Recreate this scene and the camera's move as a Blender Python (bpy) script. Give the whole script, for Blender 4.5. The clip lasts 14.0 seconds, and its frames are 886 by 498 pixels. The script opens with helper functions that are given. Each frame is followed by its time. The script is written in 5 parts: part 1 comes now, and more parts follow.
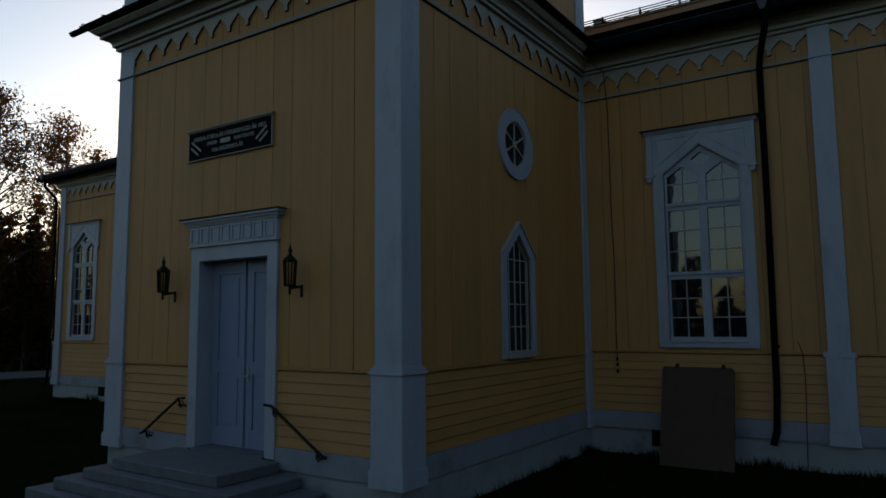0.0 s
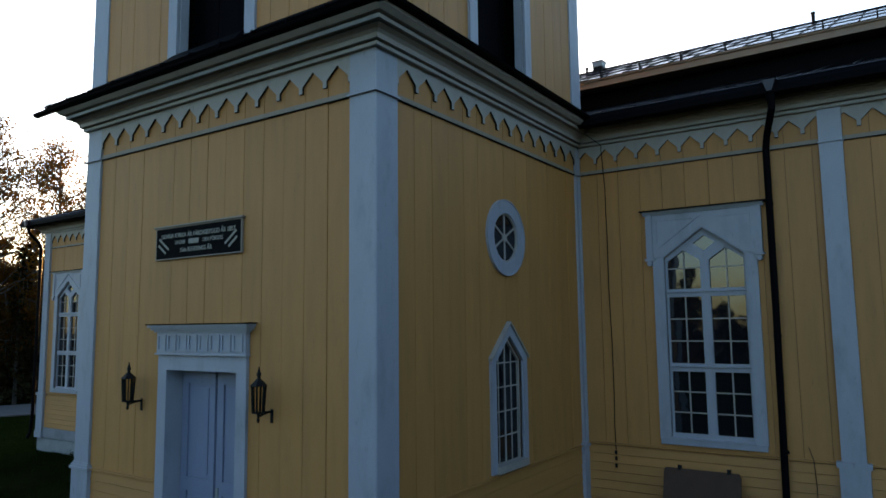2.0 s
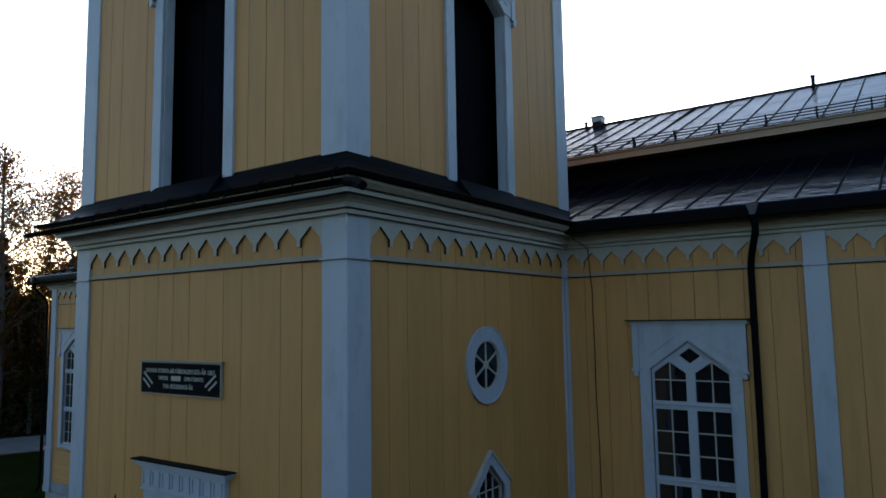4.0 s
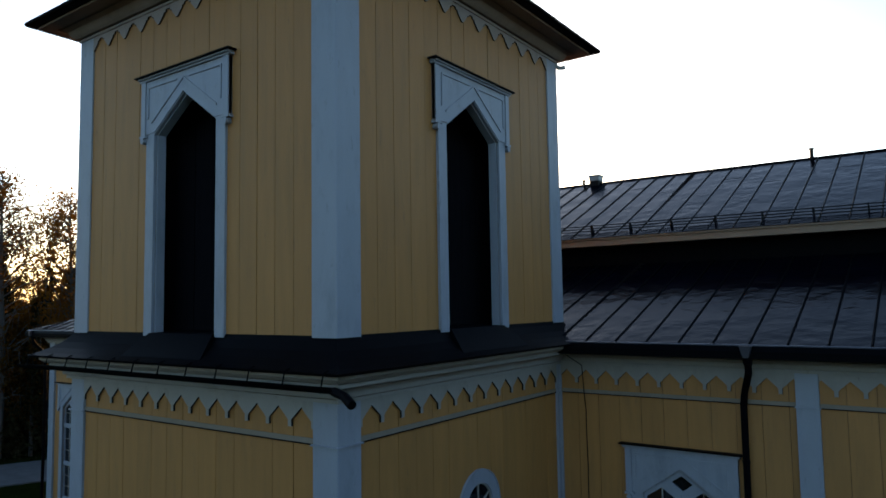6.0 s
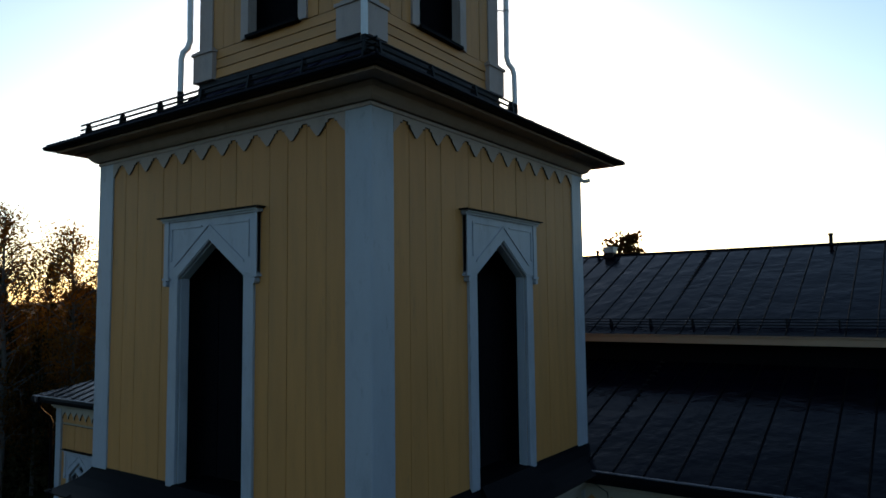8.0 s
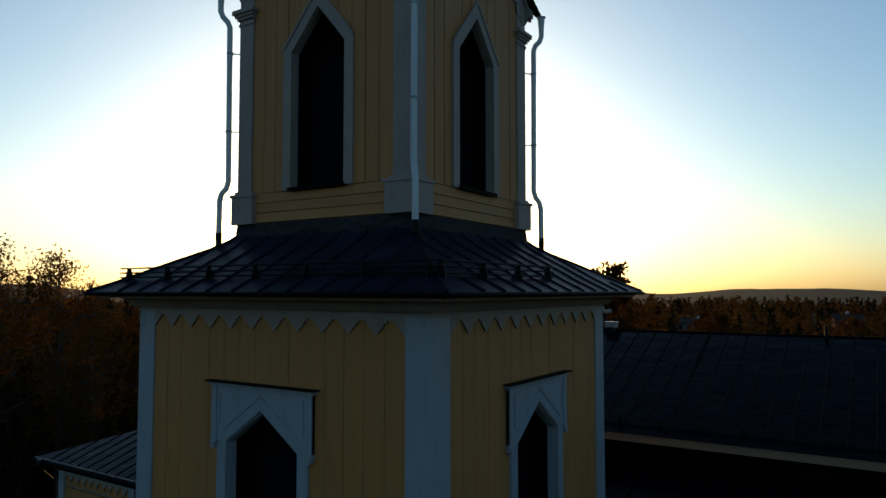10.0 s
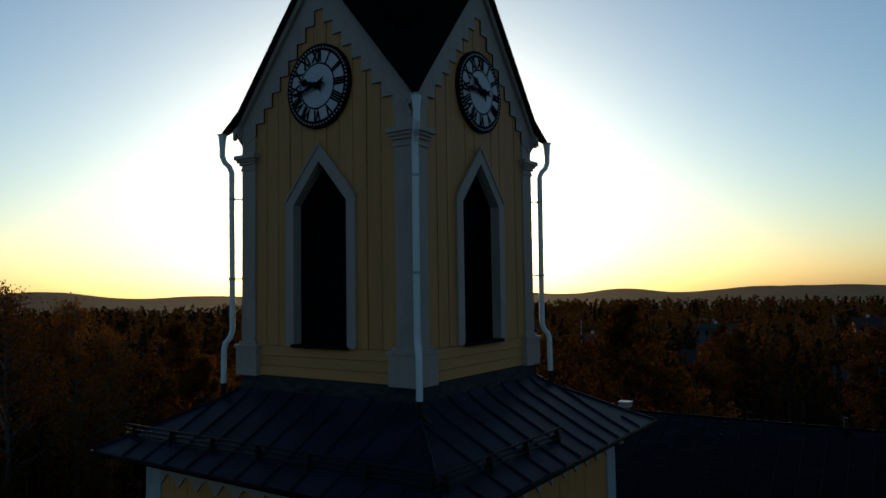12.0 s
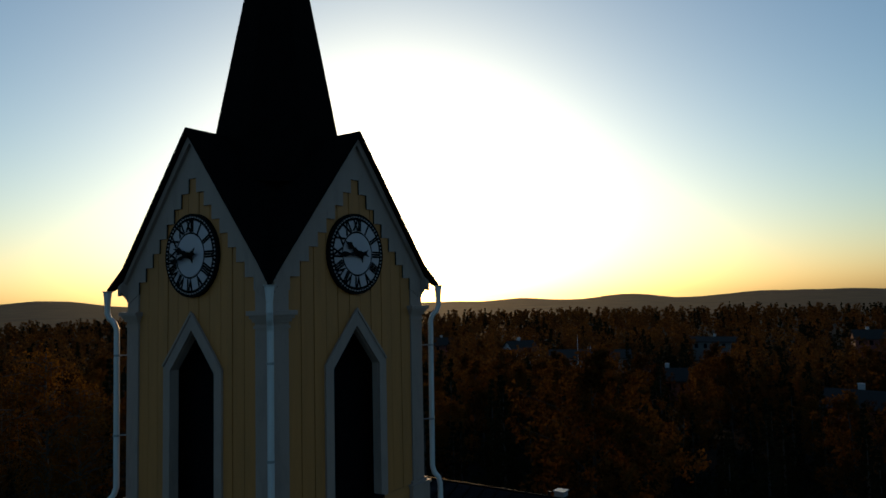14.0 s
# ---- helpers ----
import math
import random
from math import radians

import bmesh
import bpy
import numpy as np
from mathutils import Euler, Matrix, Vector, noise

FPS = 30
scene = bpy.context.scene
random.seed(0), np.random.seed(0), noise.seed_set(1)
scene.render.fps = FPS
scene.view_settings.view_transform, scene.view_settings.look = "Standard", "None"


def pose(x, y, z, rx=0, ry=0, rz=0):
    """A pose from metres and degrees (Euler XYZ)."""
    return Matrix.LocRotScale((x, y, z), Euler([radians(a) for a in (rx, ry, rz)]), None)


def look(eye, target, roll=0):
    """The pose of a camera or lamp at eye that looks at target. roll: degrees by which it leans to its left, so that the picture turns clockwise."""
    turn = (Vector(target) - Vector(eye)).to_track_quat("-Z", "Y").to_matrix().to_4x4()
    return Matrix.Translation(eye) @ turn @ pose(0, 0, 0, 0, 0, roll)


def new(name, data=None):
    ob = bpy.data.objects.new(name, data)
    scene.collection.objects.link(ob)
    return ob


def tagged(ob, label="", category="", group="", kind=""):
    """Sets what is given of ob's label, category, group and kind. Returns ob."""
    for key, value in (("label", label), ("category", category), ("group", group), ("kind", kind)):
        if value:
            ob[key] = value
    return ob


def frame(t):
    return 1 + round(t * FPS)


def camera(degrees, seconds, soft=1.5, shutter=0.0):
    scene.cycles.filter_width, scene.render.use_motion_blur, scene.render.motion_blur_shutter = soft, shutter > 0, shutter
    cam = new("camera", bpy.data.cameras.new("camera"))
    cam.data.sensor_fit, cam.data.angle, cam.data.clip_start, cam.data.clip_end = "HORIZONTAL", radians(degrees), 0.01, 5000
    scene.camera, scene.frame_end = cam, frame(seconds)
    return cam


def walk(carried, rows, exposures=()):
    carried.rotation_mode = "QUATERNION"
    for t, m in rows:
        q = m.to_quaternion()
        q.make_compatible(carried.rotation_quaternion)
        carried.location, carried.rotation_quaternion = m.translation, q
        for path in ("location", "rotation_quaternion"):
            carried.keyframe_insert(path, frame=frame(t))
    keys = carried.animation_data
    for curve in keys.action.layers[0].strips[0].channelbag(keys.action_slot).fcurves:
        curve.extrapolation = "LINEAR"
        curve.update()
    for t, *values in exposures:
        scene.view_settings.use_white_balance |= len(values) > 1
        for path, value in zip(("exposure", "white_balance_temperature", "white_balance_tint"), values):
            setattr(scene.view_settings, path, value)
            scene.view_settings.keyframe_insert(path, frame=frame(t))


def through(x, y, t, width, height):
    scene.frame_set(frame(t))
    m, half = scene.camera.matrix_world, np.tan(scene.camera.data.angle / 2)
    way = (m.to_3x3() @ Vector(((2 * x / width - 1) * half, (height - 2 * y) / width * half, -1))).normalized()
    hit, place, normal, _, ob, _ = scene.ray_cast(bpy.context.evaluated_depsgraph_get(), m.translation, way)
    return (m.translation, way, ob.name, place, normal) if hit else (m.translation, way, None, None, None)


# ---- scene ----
cam = camera(65.07, 14.0, soft=1.6)
walk(cam, [
    (0, look((4.973, -6.534, 2.327), (-0.548, 1.738, 3.376), -0.54)),
    (0.5, look((4.853, -6.309, 2.724), (-0.653, 1.969, 3.799), -0.65)),
    (1, look((4.802, -6.131, 3.068), (-0.695, 2.150, 4.166), -0.72)),
    (1.5, look((4.813, -6.012, 3.398), (-0.696, 2.257, 4.521), -0.73)),
    (2, look((4.903, -5.938, 3.809), (-0.649, 2.306, 4.905), -0.67)),
    (4.5, look((5.543, -5.826, 6.303), (-0.216, 2.289, 7.291), -1.04)),
    (5, look((5.596, -5.829, 6.903), (-0.143, 2.310, 7.809), -0.97)),
    (5.5, look((5.715, -5.842, 7.491), (-0.064, 2.276, 8.327), -0.83)),
    (6, look((5.710, -5.896, 8.091), (-0.058, 2.237, 8.862), -0.92)),
    (6.5, look((5.661, -5.910, 8.643), (-0.106, 2.224, 9.408), -0.92)),
    (7, look((5.503, -5.975, 9.165), (-0.227, 2.181, 9.967), -1.00)),
    (7.5, look((5.410, -6.055, 9.674), (-0.315, 2.102, 10.499), -0.86)),
    (8, look((5.325, -6.115, 10.227), (-0.409, 2.039, 11.028), -0.66)),
    (10.5, look((4.736, -7.260, 13.521), (-0.662, 1.138, 14.097), 0.04)),
    (11, look((4.712, -7.190, 14.067), (-0.782, 1.139, 14.729), -0.08)),
    (11.5, look((4.752, -7.155, 14.696), (-0.788, 1.142, 15.376), -0.41)),
    (12, look((4.937, -7.038, 15.429), (-0.666, 1.223, 16.037), -0.88)),
    (12.5, look((5.234, -6.856, 16.131), (-0.410, 1.381, 16.669), -1.53)),
    (13, look((5.661, -6.621, 16.748), (-0.036, 1.581, 17.273), -1.74)),
    (13.5, look((6.253, -6.369, 17.334), (0.524, 1.807, 17.912), -1.65)),
    (14, look((6.937, -6.025, 18.007), (1.287, 2.197, 18.699), -1.26)),
], exposures=[
    (0, 1.22, 9700, 18), (0.5, 1.65, 9500, 18), (1, 2.1, 9300, 17), (1.5, 2.5, 9000, 16), (2, 2.7, 8850, 16), (3, 2.6, 8700, 17), (5, 2.4, 8200, 16),
    (7, 1.8, 8000, 13), (8, 1.5, 7800, 11), (10.5, 0.45, 7100, 2), (12, 0.3, 7000, 2), (14, 0.2, 7100, 3),
])

# ---- light ----
world = bpy.data.worlds.new("world")
scene.world = world
world.use_nodes = True
wn = world.node_tree.nodes
sky = wn.new("ShaderNodeTexSky")
sky.sky_type = "NISHITA"
sky.sun_disc = False
SUN_ELEV, SUN_HEAD = radians(6.6), radians(128)     # heading counted from +x towards +y
sky.sun_elevation = SUN_ELEV
sky.sun_rotation = radians(90) - SUN_HEAD
sky.air_density, sky.dust_density, sky.ozone_density = 1.0, 1.5, 3.6
wn["Background"].inputs["Strength"].default_value = 0.15
world.node_tree.links.new(sky.outputs[0], wn["Background"].inputs["Color"])
sun = new("sun", bpy.data.lights.new("sun", "SUN"))
sun.data.energy, sun.data.angle, sun.data.color = 0.8, radians(0.6), (1.0, 0.56, 0.25)
to_sun = Vector((math.cos(SUN_HEAD) * math.cos(SUN_ELEV), math.sin(SUN_HEAD) * math.cos(SUN_ELEV), math.sin(SUN_ELEV)))
sun.matrix_world = look((0, 0, 60), tuple(Vector((0, 0, 60)) - to_sun))


# ---- materials ----
def material(name, color, rough=0.6, metal=0.0, vary=0.12, scale=3.0, bump=0.15, stretch=(1, 1, 1), piece=0.0, dark=None, dark_amount=0.0,
             dark_scale=1.2, spec=0.5, fine=40.0, streak=0.0, fleck=0.0, relief=0.01):
    """Colour with grain at two scales, stains of a second colour, and relief."""
    m = bpy.data.materials.new(name)
    m.use_nodes = True
    n, ln = m.node_tree.nodes, m.node_tree.links
    b = n["Principled BSDF"]
    b.inputs["Roughness"].default_value, b.inputs["Metallic"].default_value = rough, metal
    b.inputs["Specular IOR Level"].default_value = spec
    tc, mp = n.new("ShaderNodeTexCoord"), n.new("ShaderNodeMapping")
    mp.inputs["Scale"].default_value = stretch
    ln.new(tc.outputs["Object"], mp.inputs["Vector"])
    big, small = n.new("ShaderNodeTexNoise"), n.new("ShaderNodeTexNoise")
    big.inputs["Scale"].default_value, big.inputs["Detail"].default_value = scale, 6
    small.inputs["Scale"].default_value, small.inputs["Detail"].default_value = fine, 4
    for t in (big, small):
        ln.new(mp.outputs[0], t.inputs["Vector"])
    add = n.new("ShaderNodeMath"); add.operation = "MULTIPLY_ADD"
    ln.new(small.outputs["Fac"], add.inputs[0]); add.inputs[1].default_value = 0.4
    ln.new(big.outputs["Fac"], add.inputs[2])
    shade = n.new("ShaderNodeMapRange")
    ln.new(add.outputs[0], shade.inputs["Value"])
    shade.inputs["From Min"].default_value, shade.inputs["From Max"].default_value = 0.4, 1.0
    shade.inputs["To Min"].default_value, shade.inputs["To Max"].default_value = 1 - vary, 1 + vary
    hsv = n.new("ShaderNodeHueSaturation")
    hsv.inputs["Color"].default_value = (*color, 1)
    last = shade.outputs[0]
    if piece:
        info = n.new("ShaderNodeObjectInfo")
        pr = n.new("ShaderNodeMapRange")
        ln.new(info.outputs["Random"], pr.inputs["Value"])
        pr.inputs["To Min"].default_value, pr.inputs["To Max"].default_value = 1 - piece, 1 + piece
        mul = n.new("ShaderNodeMath"); mul.operation = "MULTIPLY"
        ln.new(last, mul.inputs[0]); ln.new(pr.outputs[0], mul.inputs[1])
        last = mul.outputs[0]
    ln.new(last, hsv.inputs["Value"])
    color_out = hsv.outputs[0]
    if dark:
        st = n.new("ShaderNodeTexNoise")
        st.inputs["Scale"].default_value, st.inputs["Detail"].default_value, st.inputs["Roughness"].default_value = dark_scale, 8, 0.7
        ln.new(mp.outputs[0], st.inputs["Vector"])
        rg = n.new("ShaderNodeMapRange")
        rg.inputs["From Min"].default_value, rg.inputs["From Max"].default_value = 0.52, 0.72
        rg.inputs["To Max"].default_value = dark_amount
        ln.new(st.outputs["Fac"], rg.inputs["Value"])
        mix = n.new("ShaderNodeMix"); mix.data_type = "RGBA"
        ln.new(rg.outputs[0], mix.inputs["Factor"])
        ln.new(color_out, mix.inputs[6]); mix.inputs[7].default_value = (*dark, 1)
        color_out = mix.outputs[2]
    if streak:
        # thin cracks and dirt runs along the grain
        run = n.new("ShaderNodeTexNoise")
        run.inputs["Scale"].default_value, run.inputs["Detail"].default_value, run.inputs["Roughness"].default_value = 4.5, 7, 0.75
        ln.new(mp.outputs[0], run.inputs["Vector"])
        cut = n.new("ShaderNodeMapRange")
        cut.inputs["From Min"].default_value, cut.inputs["From Max"].default_value = 0.60, 0.74
        cut.inputs["To Max"].default_value = streak
        ln.new(run.outputs["Fac"], cut.inputs["Value"])
        mx = n.new("ShaderNodeMix"); mx.data_type = "RGBA"
        ln.new(cut.outputs[0], mx.inputs["Factor"])
        ln.new(color_out, mx.inputs[6]); mx.inputs[7].default_value = (0.06, 0.04, 0.03, 1)
        color_out = mx.outputs[2]
    if fleck:
        # small flakes worn down to the bare sheet
        fl = n.new("ShaderNodeTexNoise")
        fl.inputs["Scale"].default_value, fl.inputs["Detail"].default_value, fl.inputs["Roughness"].default_value = 6.0, 9, 0.8
        ln.new(tc.outputs["Object"], fl.inputs["Vector"])
        cf = n.new("ShaderNodeMapRange")
        cf.inputs["From Min"].default_value, cf.inputs["From Max"].default_value = 0.63, 0.68
        cf.inputs["To Max"].default_value = fleck
        ln.new(fl.outputs["Fac"], cf.inputs["Value"])
        mf = n.new("ShaderNodeMix"); mf.data_type = "RGBA"
        ln.new(cf.outputs[0], mf.inputs["Factor"])
        ln.new(color_out, mf.inputs[6]); mf.inputs[7].default_value = (0.10, 0.10, 0.12, 1)
        color_out = mf.outputs[2]
    ln.new(color_out, b.inputs["Base Color"])
    if bump:
        bp = n.new("ShaderNodeBump")
        bp.inputs["Strength"].default_value, bp.inputs["Distance"].default_value = bump, relief
        ln.new(add.outputs[0], bp.inputs["Height"])
        ln.new(bp.outputs[0], b.inputs["Normal"])
    return m


yellow = material("yellow_paint", (0.372, 0.147, 0.036), 0.62, vary=0.10, scale=2.0, stretch=(4, 4, 0.5), piece=0.05, dark=(0.229, 0.104, 0.0311), dark_amount=0.5, dark_scale=1.1, streak=0.5)
yellow_h = material("yellow_paint_lying", (0.372, 0.147, 0.036), 0.62, vary=0.10, scale=2.0, stretch=(0.5, 0.5, 4), piece=0.05, dark=(0.229, 0.104, 0.0333), dark_amount=0.45, streak=0.5)
trim = material("blue_grey_trim", (0.242, 0.25, 0.278), 0.5, vary=0.06, scale=2.5, stretch=(2, 2, 0.7), dark=(0.15, 0.157, 0.172), dark_amount=0.6, dark_scale=1.5, streak=0.45)
white = material("white_paint", (0.262, 0.226, 0.196), 0.55, vary=0.06, scale=2.5, stretch=(2, 2, 0.7), dark=(0.17, 0.146, 0.125), dark_amount=0.55, dark_scale=1.5, streak=0.45)
clock_white = material("warm_grey_paint", (0.262, 0.190, 0.162), 0.6, vary=0.08, scale=2.5, stretch=(2, 2, 0.7), dark=(0.16, 0.118, 0.098), dark_amount=0.6, dark_scale=1.5, streak=0.5)
door_paint = material("blue_grey_paint", (0.140, 0.166, 0.232), 0.5, vary=0.06, scale=3, stretch=(3, 3, 0.5), dark=(0.11, 0.13, 0.175), dark_amount=0.4)
base_paint = material("grimy_base_paint", (0.168, 0.168, 0.182), 0.7, vary=0.12, scale=2.0, dark=(0.085, 0.082, 0.078), dark_amount=0.8, dark_scale=1.3, streak=0.6)
plinth_paint = material("limewash", (0.185, 0.184, 0.176), 0.85, vary=0.15, scale=3, bump=0.5, dark=(0.085, 0.082, 0.070), dark_amount=0.75, dark_scale=1.8, streak=0.6)
roof_metal = material("roof_sheet", (0.0125, 0.0115, 0.0205), 0.38, vary=0.5, scale=1.7, bump=1.0, fine=14, dark=(0.0015, 0.0015, 0.002), dark_amount=1.0, dark_scale=0.8, spec=0.025, fleck=0.7)
nave_metal = material("nave_roof_sheet", (0.0014, 0.0014, 0.0036), 0.15, vary=0.45, scale=1.6, bump=1.0, fine=4, relief=0.026, dark=(0.0015, 0.0015, 0.0025), dark_amount=0.7, dark_scale=1.3, spec=0.026)
band_paint = material("weathered_band_paint", (0.215, 0.160, 0.118), 0.65, vary=0.1, scale=3, dark=(0.12, 0.09, 0.06), dark_amount=0.5)
# for the gutter's bare plate, and for light painted along the roof edge
pale_metal = material("pale_sheet_metal", (0.030, 0.028, 0.036), 0.45, vary=0.5, scale=3, spec=0.3, dark=(0.004, 0.004, 0.006), dark_amount=0.9, dark_scale=1.6)
edge_dark = material("dark_board_edge", (0.035, 0.026, 0.020), 0.9, vary=0.3, scale=8, spec=0.1)
black_sheet = material("black_sheet", (0.0028, 0.0028, 0.0036), 0.5, spec=0.015, vary=0.2, scale=4)
shingle = material("tarred_shingle", (0.0035, 0.0033, 0.0033), 0.9, spec=0.02, vary=0.3, scale=6, bump=0.6)
tar = material("old_tar", (0.026, 0.025, 0.027), 0.8, spec=0.1, vary=0.5, scale=5, bump=1.0, fine=22, stretch=(1, 1, 3.2), dark=(0.002, 0.002, 0.002), dark_amount=1.0, dark_scale=1.7, fleck=0.35)
iron = material("wrought_iron", (0.003, 0.003, 0.003), 0.6, spec=0.15, vary=0.2, scale=20)
screen_black = material("unlit_screen", (0.004, 0.0038, 0.005), 0.9, spec=0.04, vary=0.3, scale=3, stretch=(6, 6, 0.6))
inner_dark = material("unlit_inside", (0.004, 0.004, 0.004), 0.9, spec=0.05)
pipe_white = material("white_pipe_paint", (0.459, 0.459, 0.459), 0.4, vary=0.08, scale=5, stretch=(1, 1, 0.4), dark=(0.37, 0.37, 0.355), dark_amount=0.4)
zinc = material("zinc_pipe", (0.22, 0.23, 0.235), 0.42, metal=0.3, vary=0.12, scale=6, stretch=(1, 1, 0.4))
stone = material("granite_step", (0.078, 0.078, 0.084), 0.8, vary=0.25, scale=6, bump=0.5, fine=90)
plaque_black = material("plaque_board", (0.004, 0.004, 0.0045), 0.8, vary=0.2, scale=5, spec=0.04)
letter_paint = material("letter_paint", (0.25, 0.225, 0.185), 0.6, vary=0.2, scale=30)
dial_white = material("dial_enamel", (0.36, 0.33, 0.36), 0.5, vary=0.05, scale=4)
brown_board = material("brown_hardboard", (0.070, 0.038, 0.027), 0.9, spec=0.1, vary=0.15, scale=3, dark=(0.0234, 0.0156, 0.013), dark_amount=0.5)
# tan paint, reddened: the sunset glow on the fascia is in its colour
tan_fascia = material("fascia_paint", (0.25, 0.145, 0.088), 0.6, vary=0.08)
# brown backing adds to the shade in the open joints between boards
joint_backing = material("brown_joint_backing", (0.15, 0.07, 0.025), 0.9, vary=0.2, scale=4)


def glass_material(name, gloss):
    m = bpy.data.materials.new(name)
    m.use_nodes = True
    n, ln = m.node_tree.nodes, m.node_tree.links
    b = n["Principled BSDF"]
    b.inputs["Base Color"].default_value = (0.006, 0.007, 0.009, 1)
    b.inputs["Roughness"].default_value = 0.03
    b.inputs["Specular IOR Level"].default_value = gloss
    tc, tx, bp = n.new("ShaderNodeTexCoord"), n.new("ShaderNodeTexNoise"), n.new("ShaderNodeBump")
    tx.inputs["Scale"].default_value = 2.2
    ln.new(tc.outputs["Object"], tx.inputs["Vector"]); ln.new(tx.outputs["Fac"], bp.inputs["Height"])
    bp.inputs["Strength"].default_value, bp.inputs["Distance"].default_value = 0.12, 0.02
    ln.new(bp.outputs[0], b.inputs["Normal"])
    return m


glass = glass_material("window_glass", 0.9)
# same glass with its reflections turned down
dull_glass = glass_material("low_gloss_glass", 0.22)


def clear_glass(name, tone):
    m = bpy.data.materials.new(name)
    m.use_nodes = True
    b = m.node_tree.nodes["Principled BSDF"]
    b.inputs["Base Color"].default_value = (*tone, 1)
    b.inputs["Transmission Weight"].default_value = 1.0
    b.inputs["Roughness"].default_value, b.inputs["IOR"].default_value = 0.05, 1.04
    return m


lantern_glass = clear_glass("lantern_glass", (0.80, 0.70, 0.52))


def leaf_material(name, a, b_, through):
    m = bpy.data.materials.new(name)
    m.use_nodes = True
    n, ln = m.node_tree.nodes, m.node_tree.links
    out = n["Material Output"]
    n.remove(n["Principled BSDF"])
    geo, oi = n.new("ShaderNodeNewGeometry"), n.new("ShaderNodeObjectInfo")
    mix = n.new("ShaderNodeMix"); mix.data_type = "RGBA"
    add = n.new("ShaderNodeMath"); add.operation = "ADD"; add.use_clamp = True
    half = n.new("ShaderNodeMath"); half.operation = "MULTIPLY_ADD"; half.inputs[1].default_value = 0.7; half.inputs[2].default_value = -0.1
    ln.new(oi.outputs["Random"], half.inputs[0])
    sm = n.new("ShaderNodeMath"); sm.operation = "MULTIPLY"; sm.inputs[1].default_value = 0.45
    ln.new(geo.outputs["Random Per Island"], sm.inputs[0])
    ln.new(half.outputs[0], add.inputs[0]); ln.new(sm.outputs[0], add.inputs[1])
    ln.new(add.outputs[0], mix.inputs["Factor"])
    mix.inputs[6].default_value, mix.inputs[7].default_value = (*a, 1), (*b_, 1)
    d, t, ms = n.new("ShaderNodeBsdfDiffuse"), n.new("ShaderNodeBsdfTranslucent"), n.new("ShaderNodeMixShader")
    ln.new(mix.outputs[2], d.inputs["Color"]); ln.new(mix.outputs[2], t.inputs["Color"])
    ms.inputs[0].default_value = through
    ln.new(d.outputs[0], ms.inputs[1]); ln.new(t.outputs[0], ms.inputs[2]); ln.new(ms.outputs[0], out.inputs[0])
    return m


birch_leaf = leaf_material("birch_leaf", (0.055, 0.025, 0.006), (0.165, 0.066, 0.010), 0.7)
# wood_leaf is a darkened far_leaf: shade of the nearer wood is in its colour
mid_leaf = leaf_material("wood_leaf", (0.020, 0.010, 0.0035), (0.115, 0.047, 0.010), 0.6)
far_leaf = leaf_material("far_leaf", (0.048, 0.025, 0.009), (0.19, 0.078, 0.018), 0.6)
grass_leaf = leaf_material("grass_blade", (0.006, 0.010, 0.0022), (0.016, 0.022, 0.0045), 0.3)
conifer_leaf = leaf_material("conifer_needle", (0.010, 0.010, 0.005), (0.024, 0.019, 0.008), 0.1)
bark = material("birch_bark", (0.035, 0.031, 0.027), 0.85, vary=0.4, scale=4, stretch=(1, 1, 3), dark=(0.03, 0.03, 0.03), dark_amount=0.9, dark_scale=3)
far_bark = material("dark_bark", (0.025, 0.02, 0.016), 0.9, vary=0.3)
grass_mat = material("lawn", (0.0055, 0.009, 0.002), 0.95, vary=0.35, scale=0.7, bump=0.8, fine=9, dark=(0.0228, 0.0195, 0.00845), dark_amount=0.6, dark_scale=0.15, spec=0.0)
gravel_mat = material("gravel", (0.075, 0.073, 0.072), 0.95, vary=0.2, scale=2, bump=0.6, fine=50, spec=0.1)
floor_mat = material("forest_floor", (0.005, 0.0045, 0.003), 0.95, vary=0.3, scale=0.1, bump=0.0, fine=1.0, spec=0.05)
hill_mat = material("wooded_hill", (0.050, 0.034, 0.018), 0.95, vary=0.35, scale=0.02, bump=0.0, fine=0.15, dark=(0.022, 0.018, 0.010), dark_amount=0.9, dark_scale=0.009, spec=0.05)


# ---- shape helpers ----
def part(name, bm, mat, parent=None, label=""):
    me = bpy.data.meshes.new(name)
    bm.to_mesh(me)
    bm.free()
    me.materials.append(mat)
    ob = new(name, me)
    if parent is not None:
        ob.parent = parent
    if label:
        ob["label"] = label
    return ob


def empty(name, x=0, y=0, z=0, rz=0):
    ob = new(name)
    ob.matrix_basis = pose(x, y, z, 0, 0, rz)
    return ob


def box(bm, x0, x1, y0, y1, z0, z1, bevel=0.0):
    m = Matrix.LocRotScale(((x0 + x1) / 2, (y0 + y1) / 2, (z0 + z1) / 2), None, (abs(x1 - x0), abs(y1 - y0), abs(z1 - z0)))
    vs = bmesh.ops.create_cube(bm, size=1, matrix=m)["verts"]
    if bevel:
        es = list({e for v in vs for e in v.link_edges})
        bmesh.ops.bevel(bm, geom=es, offset=bevel, segments=1, affect="EDGES")


def prism(bm, outline, y0, y1):
    """An outline of (x, z) pushed from y0 to y1."""
    n = len(outline)
    a = [bm.verts.new((x, y0, z)) for x, z in outline]
    b = [bm.verts.new((x, y1, z)) for x, z in outline]
    fs = [bm.faces.new(a), bm.faces.new(b[::-1])]
